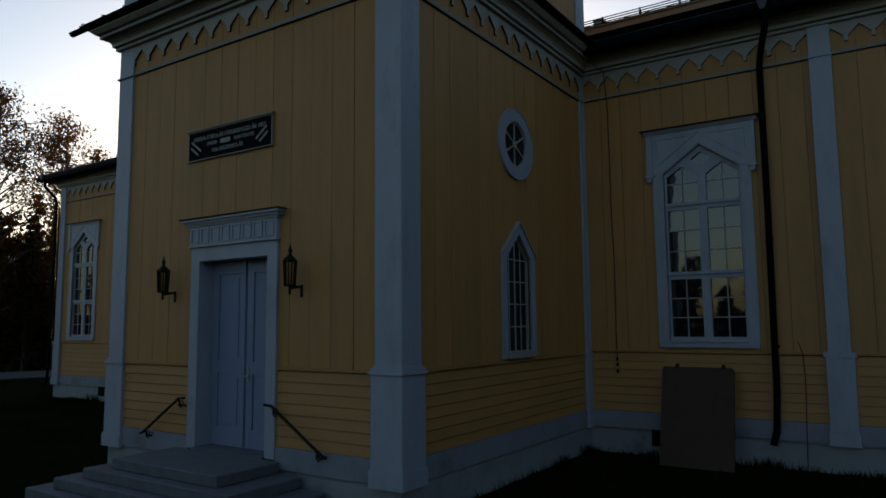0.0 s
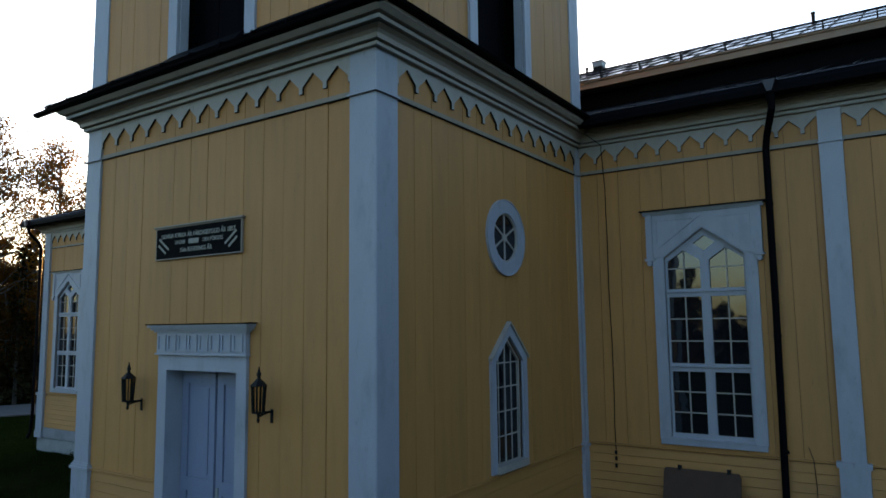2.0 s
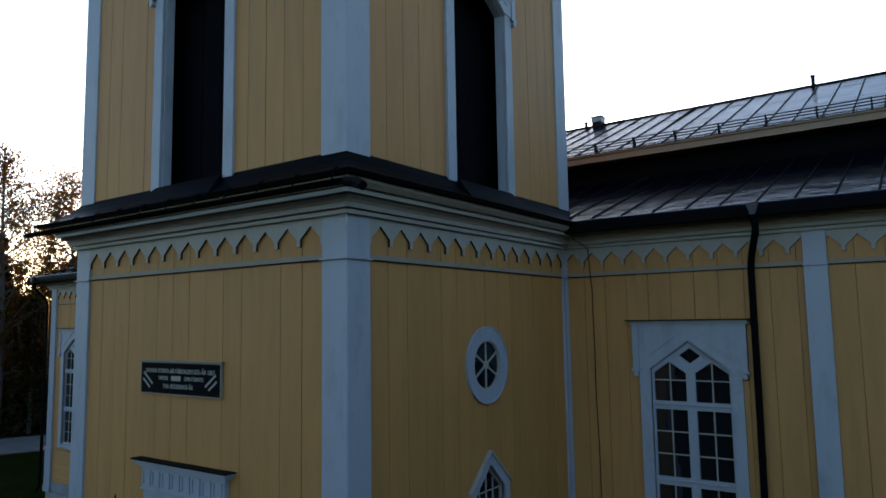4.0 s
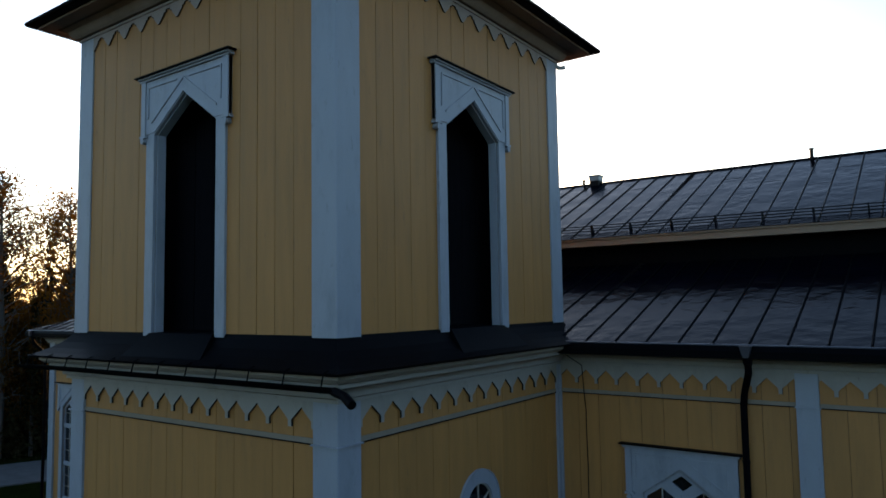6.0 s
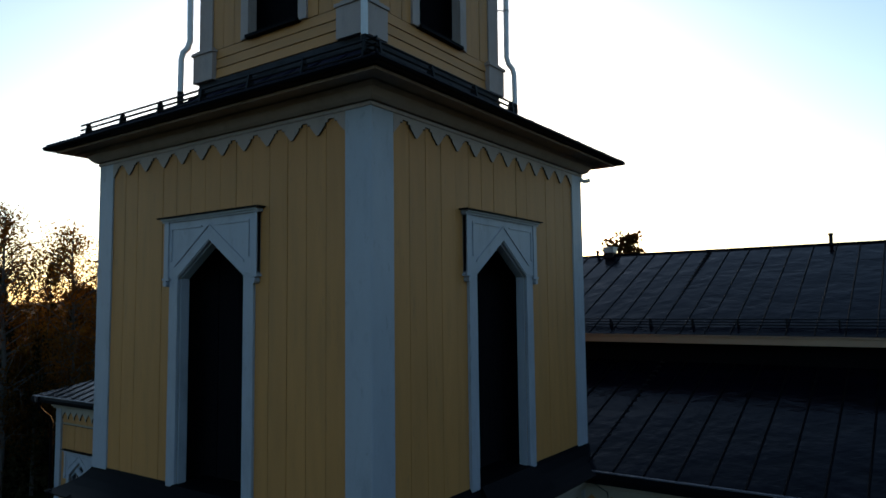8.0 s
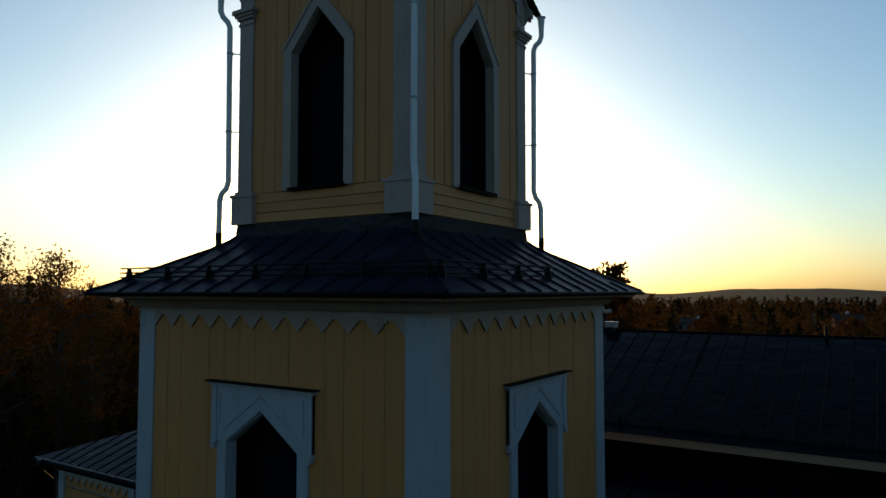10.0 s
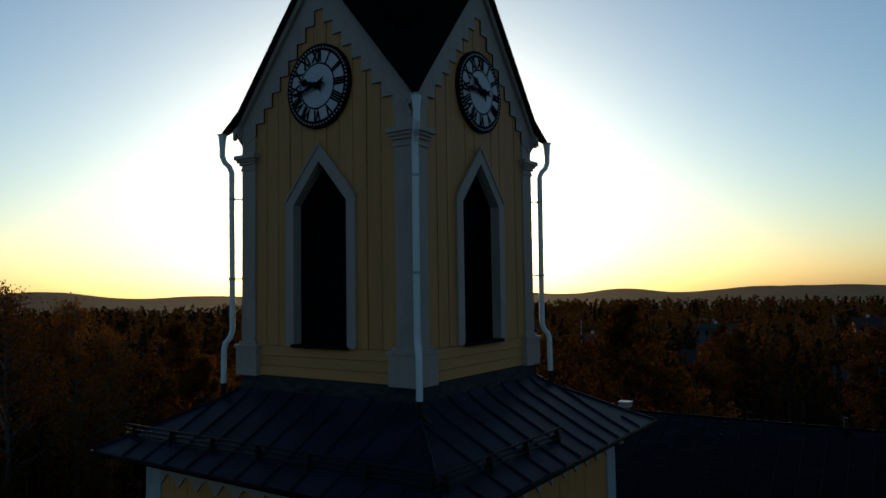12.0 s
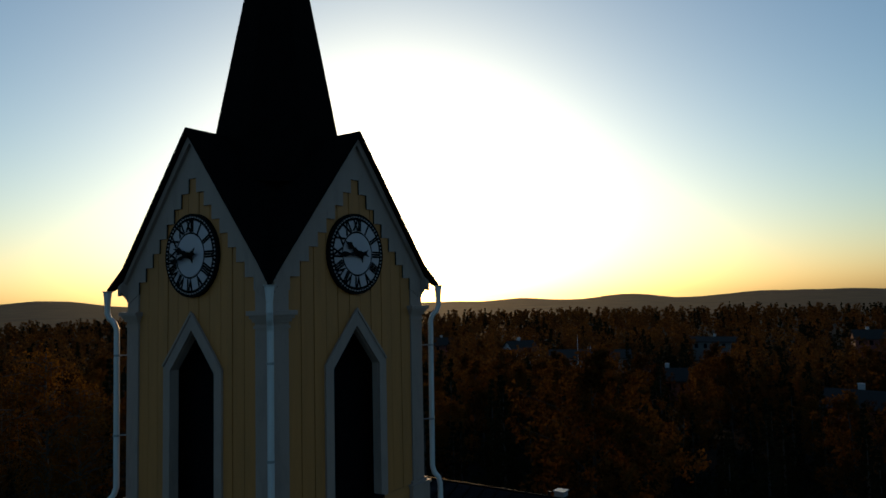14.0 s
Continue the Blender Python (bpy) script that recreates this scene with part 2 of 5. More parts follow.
    for i in range(n):
        fs.append(bm.faces.new((a[i], b[i], b[(i + 1) % n], a[(i + 1) % n])))
    bmesh.ops.recalc_face_normals(bm, faces=fs)


def rings(bm, cx, cy, hx, hy, profile, close=False):
    """A profile of (outset, z) led round a rectangle with mitred corners."""
    loops = []
    for o, z in profile:
        loops.append([bm.verts.new((cx + sx * (hx + o), cy + sy * (hy + o), z)) for sx, sy in ((-1, -1), (1, -1), (1, 1), (-1, 1))])
    pairs = list(zip(loops, loops[1:])) + ([(loops[-1], loops[0])] if close else [])
    fs = []
    for a, b in pairs:
        for i in range(4):
            j = (i + 1) % 4
            fs.append(bm.faces.new((a[i], a[j], b[j], b[i])))
    bmesh.ops.recalc_face_normals(bm, faces=fs)


def tube(bm, pts, r, n=8, r_end=None):
    """A round bar along points, with closed ends."""
    pts = [Vector(p) for p in pts]
    loops, side = [], None
    for i, p in enumerate(pts):
        d = (pts[min(i + 1, len(pts) - 1)] - pts[max(i - 1, 0)]).normalized()
        if side is None:
            side = d.cross(Vector((0, 0, 1)))
            side = side if side.length > 1e-3 else Vector((1, 0, 0))
        side = (side - d * side.dot(d)).normalized()
        up = side.cross(d)
        rr = r if r_end is None else r + (r_end - r) * i / (len(pts) - 1)
        loops.append([bm.verts.new(p + rr * (math.cos(a) * side + math.sin(a) * up)) for a in (2 * math.pi * k / n for k in range(n))])
    fs = []
    for a, b in zip(loops, loops[1:]):
        for k in range(n):
            fs.append(bm.faces.new((a[k], a[(k + 1) % n], b[(k + 1) % n], b[k])))
    fs += [bm.faces.new(loops[0]), bm.faces.new(loops[-1][::-1])]
    bmesh.ops.recalc_face_normals(bm, faces=fs)


def disc(bm, cx, cz, r, y0, y1, n=48):
    prism(bm, [(cx + r * math.cos(2 * math.pi * k / n), cz + r * math.sin(2 * math.pi * k / n)) for k in range(n)], y0, y1)


def annulus(bm, cx, cz, r0, r1, y0, y1, n=48):
    loops = []
    for r, y in ((r0, y0), (r1, y0), (r1, y1), (r0, y1)):
        loops.append([bm.verts.new((cx + r * math.cos(2 * math.pi * k / n), y, cz + r * math.sin(2 * math.pi * k / n))) for k in range(n)])
    fs = []
    for i in range(4):
        a, b = loops[i], loops[(i + 1) % 4]
        for k in range(n):
            fs.append(bm.faces.new((a[k], a[(k + 1) % n], b[(k + 1) % n], b[k])))
    bmesh.ops.recalc_face_normals(bm, faces=fs)


class Opening:
    """A pointed opening round x = c: half width, sill, spring and apex."""

    def __init__(self, c, half, sill, spring, apex):
        self.c, self.half, self.sill, self.spring, self.apex = c, half, sill, spring, apex

    def top(self, x):
        return self.apex - (self.apex - self.spring) * min(1, abs(x - self.c) / self.half)

    def outline(self, grow=0.0, foot=None):
        """grow: evenly outwards, as a casing's outer edge."""
        k = (self.apex - self.spring) / self.half
        h = self.half + grow
        up = grow * math.hypot(1, k)
        z0 = self.sill if foot is None else foot
        zs = self.apex + up - k * h
        return [(self.c - h, z0), (self.c - h, zs), (self.c, self.apex + up), (self.c + h, zs), (self.c + h, z0)]


def slabs(bm, x0, x1, z0, z1, y0, y1, openings=()):
    """A board or wall from x0 to x1 and z0 to z1, cut round the openings."""
    cuts = {x0, x1}
    for o in openings:
        cuts |= {x for x in (o.c - o.half, o.c, o.c + o.half) if x0 < x < x1}
    cuts = sorted(cuts)
    for a, b in zip(cuts, cuts[1:]):
        mid = (a + b) / 2
        holes = sorted([o for o in openings if abs(mid - o.c) < o.half], key=lambda o: o.sill)
        low = [(a, z0), (b, z0)]
        for o in holes:
            if o.sill > z0 and o.sill - low[0][1] > 0.002:
                prism(bm, [low[0], low[1], (b, min(o.sill, z1)), (a, min(o.sill, z1))], y0, y1)
            low = [(a, max(z0, o.top(a))), (b, max(z0, o.top(b)))]
        if low[0][1] < z1 or low[1][1] < z1:
            prism(bm, [low[0], low[1], (b, z1), (a, z1)], y0, y1)


def board_outlines(x0, x1, z0, z1, openings):
    """Outlines of a board cut by the openings: notched where an opening's edge runs through it, parted where it lies wholly over one."""
    left, right, done = [(x0, z0)], [(x1, z0)], []
    for o in sorted(openings, key=lambda o: o.sill):
        a, b = max(x0, o.c - o.half), min(x1, o.c + o.half)
        if b - a < 0.004 or o.top((a + b) / 2) <= z0 or o.sill >= z1:
            continue
        xs = [x for x in (a, o.c, b) if a <= x <= b]
        arch = sorted({(x, min(o.top(x), z1)) for x in xs})
        s = max(o.sill, z0)
        if a <= x0 + 0.004 and b >= x1 - 0.004:
            if s - z0 > 0.01:
                done.append(left + [(x0, s), (x1, s)] + right[::-1])
            left, right = [arch[0]], arch[:0:-1] if len(arch) > 2 else [arch[-1]]
            if len(arch) > 2:
                left, right = [arch[0]], [arch[1], arch[2]]
        elif a <= x0 + 0.004:
            left = ([] if s <= z0 else left + [(x0, s)]) + [(b, s)] + arch[::-1]
        else:
            right = ([] if s <= z0 else right + [(x1, s)]) + [(a, s)] + arch
    done.append(left + [(x0, z1), (x1, z1)] + right[::-1])
    out = []
    for poly in done:
        clean = []
        for p in poly:
            if not clean or abs(p[0] - clean[-1][0]) + abs(p[1] - clean[-1][1]) > 1e-4:
                clean.append(p)
        if abs(clean[0][0] - clean[-1][0]) + abs(clean[0][1] - clean[-1][1]) < 1e-4:
            clean.pop()
        if len(clean) > 2:
            out.append(clean)
    return out


def corner_prism(bm, sx, sy, half, out, leg, z0, z1):
    """An L-shaped corner board round the corner (sx, sy) of a square, out proud of it."""
    a, b, c, e = half + out, half - leg, half - 0.02, 0.012
    pts = [(a, a - e), (a, b), (c, b), (c, c), (b, c), (b, a), (a - e, a)]
    lo = [bm.verts.new((sx * x, sy * y, z0)) for x, y in pts]
    hi = [bm.verts.new((sx * x, sy * y, z1)) for x, y in pts]
    fs = [bm.faces.new(lo), bm.faces.new(hi)] + [bm.faces.new((lo[i], lo[(i + 1) % 7], hi[(i + 1) % 7], hi[i])) for i in range(7)]
    bmesh.ops.recalc_face_normals(bm, faces=fs)


def casing(bm, o, width, y0, y1, foot=None):
    """The flat surround of a pointed opening."""
    inner, outer = o.outline(0, foot), o.outline(width, foot)
    prism(bm, outer + inner[::-1], y0, y1)


def plate(bm, outline, holes, y0, y1):
    """A board with holes through it: outlines of (x, z)."""
    edges = []
    for loop in [outline] + holes:
        vs = [bm.verts.new((x, y0, z)) for x, z in loop]
        edges += [bm.edges.new((vs[i], vs[(i + 1) % len(vs)])) for i in range(len(vs))]
    fs = [g for g in bmesh.ops.triangle_fill(bm, edges=edges, use_beauty=True)["geom"] if isinstance(g, bmesh.types.BMFace)]
    ext = bmesh.ops.extrude_face_region(bm, geom=fs)["geom"]
    for v in ext:
        if isinstance(v, bmesh.types.BMVert):
            v.co.y = y1
    bmesh.ops.recalc_face_normals(bm, faces=bm.faces[:])


def frieze_outline(x0, x1, z_top, z_low, count, apex, shape):
    """A board whose lower edge is cut into a row of pointed arches. shape: points (part of half pitch, part of height) from pendant to apex."""
    p = (x1 - x0) / count
    pts = [(x0, z_top)]
    for i in range(count):
        half = [(x0 + i * p + a * p / 2, z_low + b * (apex - z_low)) for a, b in shape]
        pts += half + [(2 * (x0 + i * p + p / 2) - x, z) for x, z in reversed(half)]
    out = []
    for q in pts + [(x1, z_top)]:
        if not out or abs(out[-1][0] - q[0]) + abs(out[-1][1] - q[1]) > 1e-4:
            out.append(q)
    return out


LOW_ARCH = [(0, 0), (0.15, 0), (0.15, 0.36), (1, 1)]
HIGH_ARCH = [(0, 0), (0.08, 0), (0.56, 0.64), (0.56, 0.8), (0.78, 0.8), (0.78, 1), (1, 1)]


def text_part(name, body, size, mat, parent, m, stretch=1.0):
    cu = bpy.data.curves.new(name, "FONT")
    cu.body, cu.size, cu.align_x, cu.align_y, cu.extrude = body, size, "CENTER", "CENTER", 0.003
    cu.materials.append(mat)
    ob = new(name, cu)
    ob.parent = parent
    ob.matrix_basis = m @ Matrix.Diagonal((stretch, 1, 1, 1))
    return ob


# ---- ground ----
# wooded hills: height, compass angle and breadth in degrees
HILLS = [(34, 154.5, 4.5), (13, 143, 4), (9, 118, 2.2), (17, 109.6, 2.4), (14, 100, 3.0), (19, 94, 5)]


def ground_height(x, y):
    r = math.hypot(x + 3, y - 3)
    h = 0.0
    if r > 22:
        h = -(min(r, 160) - 22) * 0.022
    if r > 60:
        h += 1.6 * noise.noise(Vector((x / 60, y / 60, 0))) * min(1, (r - 60) / 60) * max(0, min(1, (700 - r) / 200))
    if r > 700:
        a = math.degrees(math.atan2(y, x))
        rise = min(1, (r - 700) / 1800) ** 1.3
        tops = 2 + sum(k * math.exp(-((a - c) / w) ** 2) for k, c, w in HILLS) + 2.2 * noise.noise(Vector((a / 1.6, 0, 7))) + 0.9 * noise.noise(Vector((a / 0.35, 0, 3)))
        h += rise * tops + 2.5 * noise.noise(Vector((x / 120, y / 120, 3))) * rise
    if r > 2700:
        h -= (r - 2700) * 0.03
    return h


def build_ground():
    bm = bmesh.new()
    radii = [0, 6, 12, 18, 22, 30, 40, 55, 75, 100, 140, 200, 280, 380, 500, 700, 850, 1000, 1200, 1400, 1600, 1800, 2000, 2200, 2400, 2550, 2700, 3200, 3800, 4500]
    n = 360
    loops = []
    for r in radii[1:]:
        loops.append([bm.verts.new((-3 + r * math.cos(2 * math.pi * k / n), 3 + r * math.sin(2 * math.pi * k / n),
                                    ground_height(-3 + r * math.cos(2 * math.pi * k / n), 3 + r * math.sin(2 * math.pi * k / n)))) for k in range(n)])
    mid = bm.verts.new((-3, 3, 0))
    for k in range(n):
        bm.faces.new((mid, loops[0][k], loops[0][(k + 1) % n]))
    for i, (a, b) in enumerate(zip(loops, loops[1:])):
        for k in range(n):
            f = bm.faces.new((a[k], b[k], b[(k + 1) % n], a[(k + 1) % n]))
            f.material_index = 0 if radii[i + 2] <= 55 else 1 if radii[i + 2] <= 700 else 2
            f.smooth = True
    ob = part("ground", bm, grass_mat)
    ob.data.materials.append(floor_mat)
    ob.data.materials.append(hill_mat)
    tagged(ob, "mown lawn running out to wooded hills", "ground", kind="structure")


build_ground()


def build_road():
    """The gravel road past the end of the church."""
    bm = bmesh.new()
    line = [(-52, -34), (-43, -12), (-37, 1), (-32.3, 11), (-28, 21), (-24, 34), (-20, 48)]
    prev = None
    for i, (x, y) in enumerate(line):
        j = min(i + 1, len(line) - 1)
        d = Vector((line[j][0] - line[max(i - 1, 0)][0], line[j][1] - line[max(i - 1, 0)][1], 0)).normalized()
        s = Vector((d.y, -d.x, 0)) * 2.6
        zz = max(ground_height(x + s.x, y + s.y), ground_height(x - s.x, y - s.y), ground_height(x, y)) + 0.06
        cur = [bm.verts.new((x + s.x, y + s.y, zz)), bm.verts.new((x - s.x, y - s.y, zz))]
        if prev:
            bm.faces.new((prev[0], cur[0], cur[1], prev[1]))
        prev = cur
    bmesh.ops.subdivide_edges(bm, edges=bm.edges[:], cuts=2)
    bmesh.ops.solidify(bm, geom=bm.faces[:], thickness=0.2)
    tagged(part("road", bm, gravel_mat), "pale gravel road beside the lawn", "road", kind="structure")


build_road()

# ---- the tower ----
HW = 2.925                      # half the width of the two lower stages
CX, CY = -2.925, 2.925
UP = 1.835                      # half the width of the clock stage
tower = empty("church_tower", CX, CY, 0)
tagged(tower, "yellow wooden church tower with white trim, clock stage and black spire", "church tower")


def dark_edges(ob):
    """The side and lower edges of a cut board are dark; its face is painted."""
    ob.data.materials.append(edge_dark)
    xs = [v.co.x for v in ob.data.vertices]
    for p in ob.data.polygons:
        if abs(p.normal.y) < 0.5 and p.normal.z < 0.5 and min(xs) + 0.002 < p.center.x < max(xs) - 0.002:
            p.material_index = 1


def facing(k, half):
    return pose(0, 0, 0, 0, 0, 90 * k) @ Matrix.Translation((0, -half, 0))


def on_face(k, half, name, bm, mat, label="", parent=None):
    ob = part(name, bm, mat, parent if parent is not None else tower, label)
    if parent is None:
        ob.matrix_basis = facing(k, half)
    return ob


def plank_wall(wall, x0, x1, z0, z1, count, openings, mat, seed, lying=False, proud=0.024):
    """Boards with open joints in front of a wall, each a piece of its own."""
    rnd = random.Random(seed)
    w = ((z1 - z0) if lying else (x1 - x0)) / count
    for i in range(count):
        bm = bmesh.new()
        out = -proud - rnd.uniform(0, 0.007)
        if lying:
            a, b = z0 + i * w, z0 + (i + 1) * w - 0.009
            cuts = sorted({x0, x1} | {x for o in openings for x in (o.c - o.half, o.c + o.half)})
            for l, r in zip(cuts, cuts[1:]):
                if any(abs((l + r) / 2 - o.c) < o.half and o.sill < (a + b) / 2 for o in openings):
                    continue
                # a weatherboard leans out at its foot
                prof = [(out - 0.012, a), (out + 0.002, b), (0.0, b), (0.0, a)]
                va = [bm.verts.new((l, y, z)) for y, z in prof]
                vb = [bm.verts.new((r, y, z)) for y, z in prof]
                fs = [bm.faces.new(va), bm.faces.new(vb[::-1])] + [bm.faces.new((va[q], vb[q], vb[(q + 1) % 4], va[(q + 1) % 4])) for q in range(4)]
                bmesh.ops.recalc_face_normals(bm, faces=fs)
                part("plank", bm, mat, wall)
                bm = bmesh.new()
            bm.free()
        else:
            for outline in board_outlines(x0 + i * w + 0.0035, x0 + (i + 1) * w - 0.0035, z0, z1, openings):
                prism(bm, outline, out, 0.0)
                part("plank", bm, mat, wall)
                bm = bmesh.new()
            bm.free()


BAND, FRIEZE_LOW, FRIEZE_APEX, CORN = 6.455, 6.64, 6.875, 6.985
WAIN = 1.72
BEL0, BEL1 = 7.70, 12.60
DOOR = Opening(0, 0.75, 0.57, 3.29, 3.2901)
LANCET = Opening(0.0, 0.40, 1.79, 3.29, 3.66)
BELFRY = Opening(0, 0.735, 7.72, 10.65, 11.165)
CLOCKWIN = Opening(0, 0.58, 14.59, 16.88, 17.56)


class Round:
    """A round opening, in the same terms as Opening, for the board cutter."""

    def __init__(self, c, z, r):
        self.c, self.z, self.half, self.sill = c, z, r, z - r

    def top(self, x):
        return self.z + self.half


OVAL_Z = 5.075


def lower_stage():
    for k in (0, 1, 3):
        openings = [DOOR] if k == 0 else [LANCET, Round(0, OVAL_Z, 0.36)]
        bm = bmesh.new()
        slabs(bm, -HW, HW, 0.45, 7.3, 0.0, 0.22, openings)
        wall = on_face(k, HW, "wall", bm, joint_backing)
        plank_wall(wall, -HW + 0.33, HW - 0.33, WAIN + 0.035, CORN, 14, openings, yellow, 10 + k)
        plank_wall(wall, -HW + 0.37, HW - 0.37, 0.74, WAIN, 7, openings, yellow_h, 20 + k, lying=True)
        pieces = [(-HW, -0.91), (0.91, HW)] if k == 0 else [(-HW, HW)]
        for a, b in pieces:
            bm = bmesh.new()
            box(bm, a, b, -0.065, -0.001, WAIN + 0.005, WAIN + 0.03, 0.004)
            on_face(k, HW, "drip_board", bm, yellow_h)
            bm = bmesh.new()
            box(bm, a, b, -0.055, -0.001, 0.45, 0.735)
            on_face(k, HW, "base_board", bm, base_paint)
        bm = bmesh.new()
        box(bm, -HW + 0.33, HW - 0.33, -0.044, -0.001, BAND + 0.011, BAND + 0.072)
        course = on_face(k, HW, "string_course", bm, band_paint)
        # black strip stands in for the shadow line under the course
        bm = bmesh.new()
        box(bm, -HW + 0.33, HW - 0.33, -0.056, -0.001, BAND - 0.002, BAND + 0.010)
        part("course_shadow", bm, black_sheet, course)
        bm = bmesh.new()
        prism(bm, frieze_outline(-HW + 0.33, HW - 0.33, CORN + 0.05, FRIEZE_LOW, 13, FRIEZE_APEX, LOW_ARCH), -0.063, -0.034)
        dark_edges(on_face(k, HW, "frieze", bm, white, "white board cut into pointed arches"))
    bm = bmesh.new()
    rings(bm, 0, 0, HW, HW, [(-0.2, 0.0), (0.03, 0.0), (0.03, 0.40), (0.0, 0.44), (-0.2, 0.44)])
    part("plinth", bm, plinth_paint, tower, "limewashed stone plinth")
    bm = bmesh.new()
    rings(bm, 0, 0, HW, HW, [(0.0, CORN - 0.02), (0.12, CORN - 0.02), (0.12, CORN + 0.025), (0.085, CORN + 0.025), (0.085, CORN + 0.042), (0.16, CORN + 0.042), (0.17, CORN + 0.095), (0.20, CORN + 0.13), (0.26, CORN + 0.16), (0.22, CORN + 0.16), (0.22, CORN + 0.176), (0.31, CORN + 0.176),
                             (0.31, CORN + 0.225), (0.28, CORN + 0.225), (0.28, CORN + 0.24), (0.36, CORN + 0.24), (0.42, CORN + 0.29), (0.42, CORN + 0.33), (0.0, CORN + 0.36)])
    part("cornice", bm, white, tower, "moulded white cornice")
    for sx, sy in ((1, -1), (-1, -1), (1, 1), (-1, 1)):
        pil = None
        for name, rows in (("corner_pilaster", [(WAIN + 0.10, CORN + 0.02, 0.33, 0.065)]),
                           ("cap_band", [(BAND - 0.004, BAND + 0.014, 0.345, 0.10)]),
                           ("pedestal_cap", [(WAIN - 0.0, WAIN + 0.035, 0.40, 0.115), (WAIN + 0.035, WAIN + 0.07, 0.375, 0.098), (WAIN + 0.07, WAIN + 0.10, 0.35, 0.08)]),
                           ("pedestal", [(0.62, WAIN - 0.0, 0.375, 0.09), (0.42, 0.62, 0.395, 0.11)])):
            bm = bmesh.new()
            for z0, z1, w, o in rows:
                corner_prism(bm, sx, sy, HW, o, w, z0, z1)
            ob = part(name, bm, trim, tower if pil is None else pil)
            pil = pil or ob


lower_stage()


def skirt_roof():
    """The small roof between the lower stage and the belfry."""
    bm = bmesh.new()
    prof = [(0.53, CORN + 0.34), (0.55, CORN + 0.37), (0.44, CORN + 0.41), (0.30, CORN + 0.48), (0.17, CORN + 0.57), (0.07, CORN + 0.68), (0.035, CORN + 0.74), (0.0, CORN + 0.74), (0.0, CORN + 0.33)]
    rings(bm, 0, 0, HW, HW, prof, close=True)
    part("skirt_roof", bm, black_sheet, tower, "dark sheet-metal skirt roof")
    # hanging gutter along the front, with its hooks
    bm = bmesh.new()
    n = 8
    loops = []
    for x in (-HW - 0.6, HW + 0.58):
        loops.append([bm.verts.new((x, -0.62 - 0.06 * math.cos(math.pi * q / n), CORN + 0.235 - 0.06 * math.sin(math.pi * q / n))) for q in range(n + 1)])
    for q in range(n):
        bm.faces.new((loops[0][q], loops[0][q + 1], loops[1][q + 1], loops[1][q]))
    bmesh.ops.solidify(bm, geom=bm.faces[:], thickness=0.008)
    tube(bm, [(HW + 0.55, -0.62, CORN + 0.205), (HW + 0.74, -0.66, CORN + 0.17), (HW + 0.90, -0.72, CORN + 0.10)], 0.05)
    gutter = part("gutter", bm, black_sheet, tower, "black hanging gutter with a spout")
    gutter.matrix_basis = facing(0, HW)
    for i in range(12):
        bm = bmesh.new()
        x = -HW - 0.4 + i * 0.6
        tube(bm, [(x, -0.50, CORN + 0.40), (x, -0.57, CORN + 0.375), (x, -0.59, CORN + 0.30), (x, -0.62, CORN + 0.17)], 0.009, 5)
        part("gutter_hook", bm, black_sheet, gutter)


skirt_roof()


def pointed_hood(k, o, half, z0, z1, shelf, parent):
    """The panelled board over a belfry opening or nave window, with a shelf above it."""
    kk = (o.apex - o.spring) / o.half
    top = o.apex + 0.02

    def arch(x):
        return max(z0, top - kk * abs(x - o.c))
    xe = min(half, (top - z0) / kk)
    bm = bmesh.new()
    prism(bm, [(o.c - half, z1), (o.c - half, z0), (o.c - xe, z0), (o.c, top), (o.c + xe, z0), (o.c + half, z0), (o.c + half, z1)], -0.085, -0.034)
    hood = on_face(k, HW, "hood", bm, trim, "blue-grey panelled hood board", parent)
    under = hood if parent is None else parent
    for s in (-1, 1):
        a = o.c + s * (half - 0.05)
        bm = bmesh.new()
        box(bm, a - s * 0.055, a + s * 0.05, -0.105, -0.03, z0 - 0.02, z1)
        part("side_strip", bm, trim, under)
        bm = bmesh.new()
        box(bm, a - s * 0.085, a + s * 0.075, -0.115, -0.03, z0 - 0.055, z0 - 0.02)
        part("bracket_block", bm, trim, under)
        bm = bmesh.new()
        disc(bm, a, z0 - 0.10, 0.044, -0.12, -0.03, 10)
        part("drop", bm, trim, under)
        # raised edges of the triangular field
        bm = bmesh.new()
        e = half - 0.16
        prism(bm, [(o.c + s * 0.16, z1 - 0.09), (o.c + s * e, z1 - 0.09), (o.c + s * e, z0 + 0.22), (o.c + s * (e - 0.022), z0 + 0.24), (o.c + s * (e - 0.022), z1 - 0.112), (o.c + s * 0.14, z1 - 0.112)], -0.10, -0.084)
        part("field_moulding", bm, trim, under)
        # raised band along the pointed top
        bm = bmesh.new()
        up, w = 0.15 * math.hypot(1, kk), 0.03
        prism(bm, [(o.c, top + up), (o.c, top + up + w), (o.c + s * (xe + 0.05), top + up + w - kk * (xe + 0.05)), (o.c + s * (xe + 0.05), top + up - kk * (xe + 0.05))], -0.10, -0.084)
        part("arch_moulding", bm, trim, under)
    bm = bmesh.new()
    prism(bm, [(-0.03, z1), (-0.115, z1), (-0.115, z1 + 0.03), (-0.145, z1 + 0.03), (-0.145, z1 + 0.055), (-0.03, z1 + 0.055)], o.c - half - 0.04, o.c + half + 0.04)
    for v in bm.verts:
        v.co = (v.co.y, v.co.x, v.co.z)
    bmesh.ops.recalc_face_normals(bm, faces=bm.faces[:])
    part("shelf", bm, trim, under)
    bm = bmesh.new()
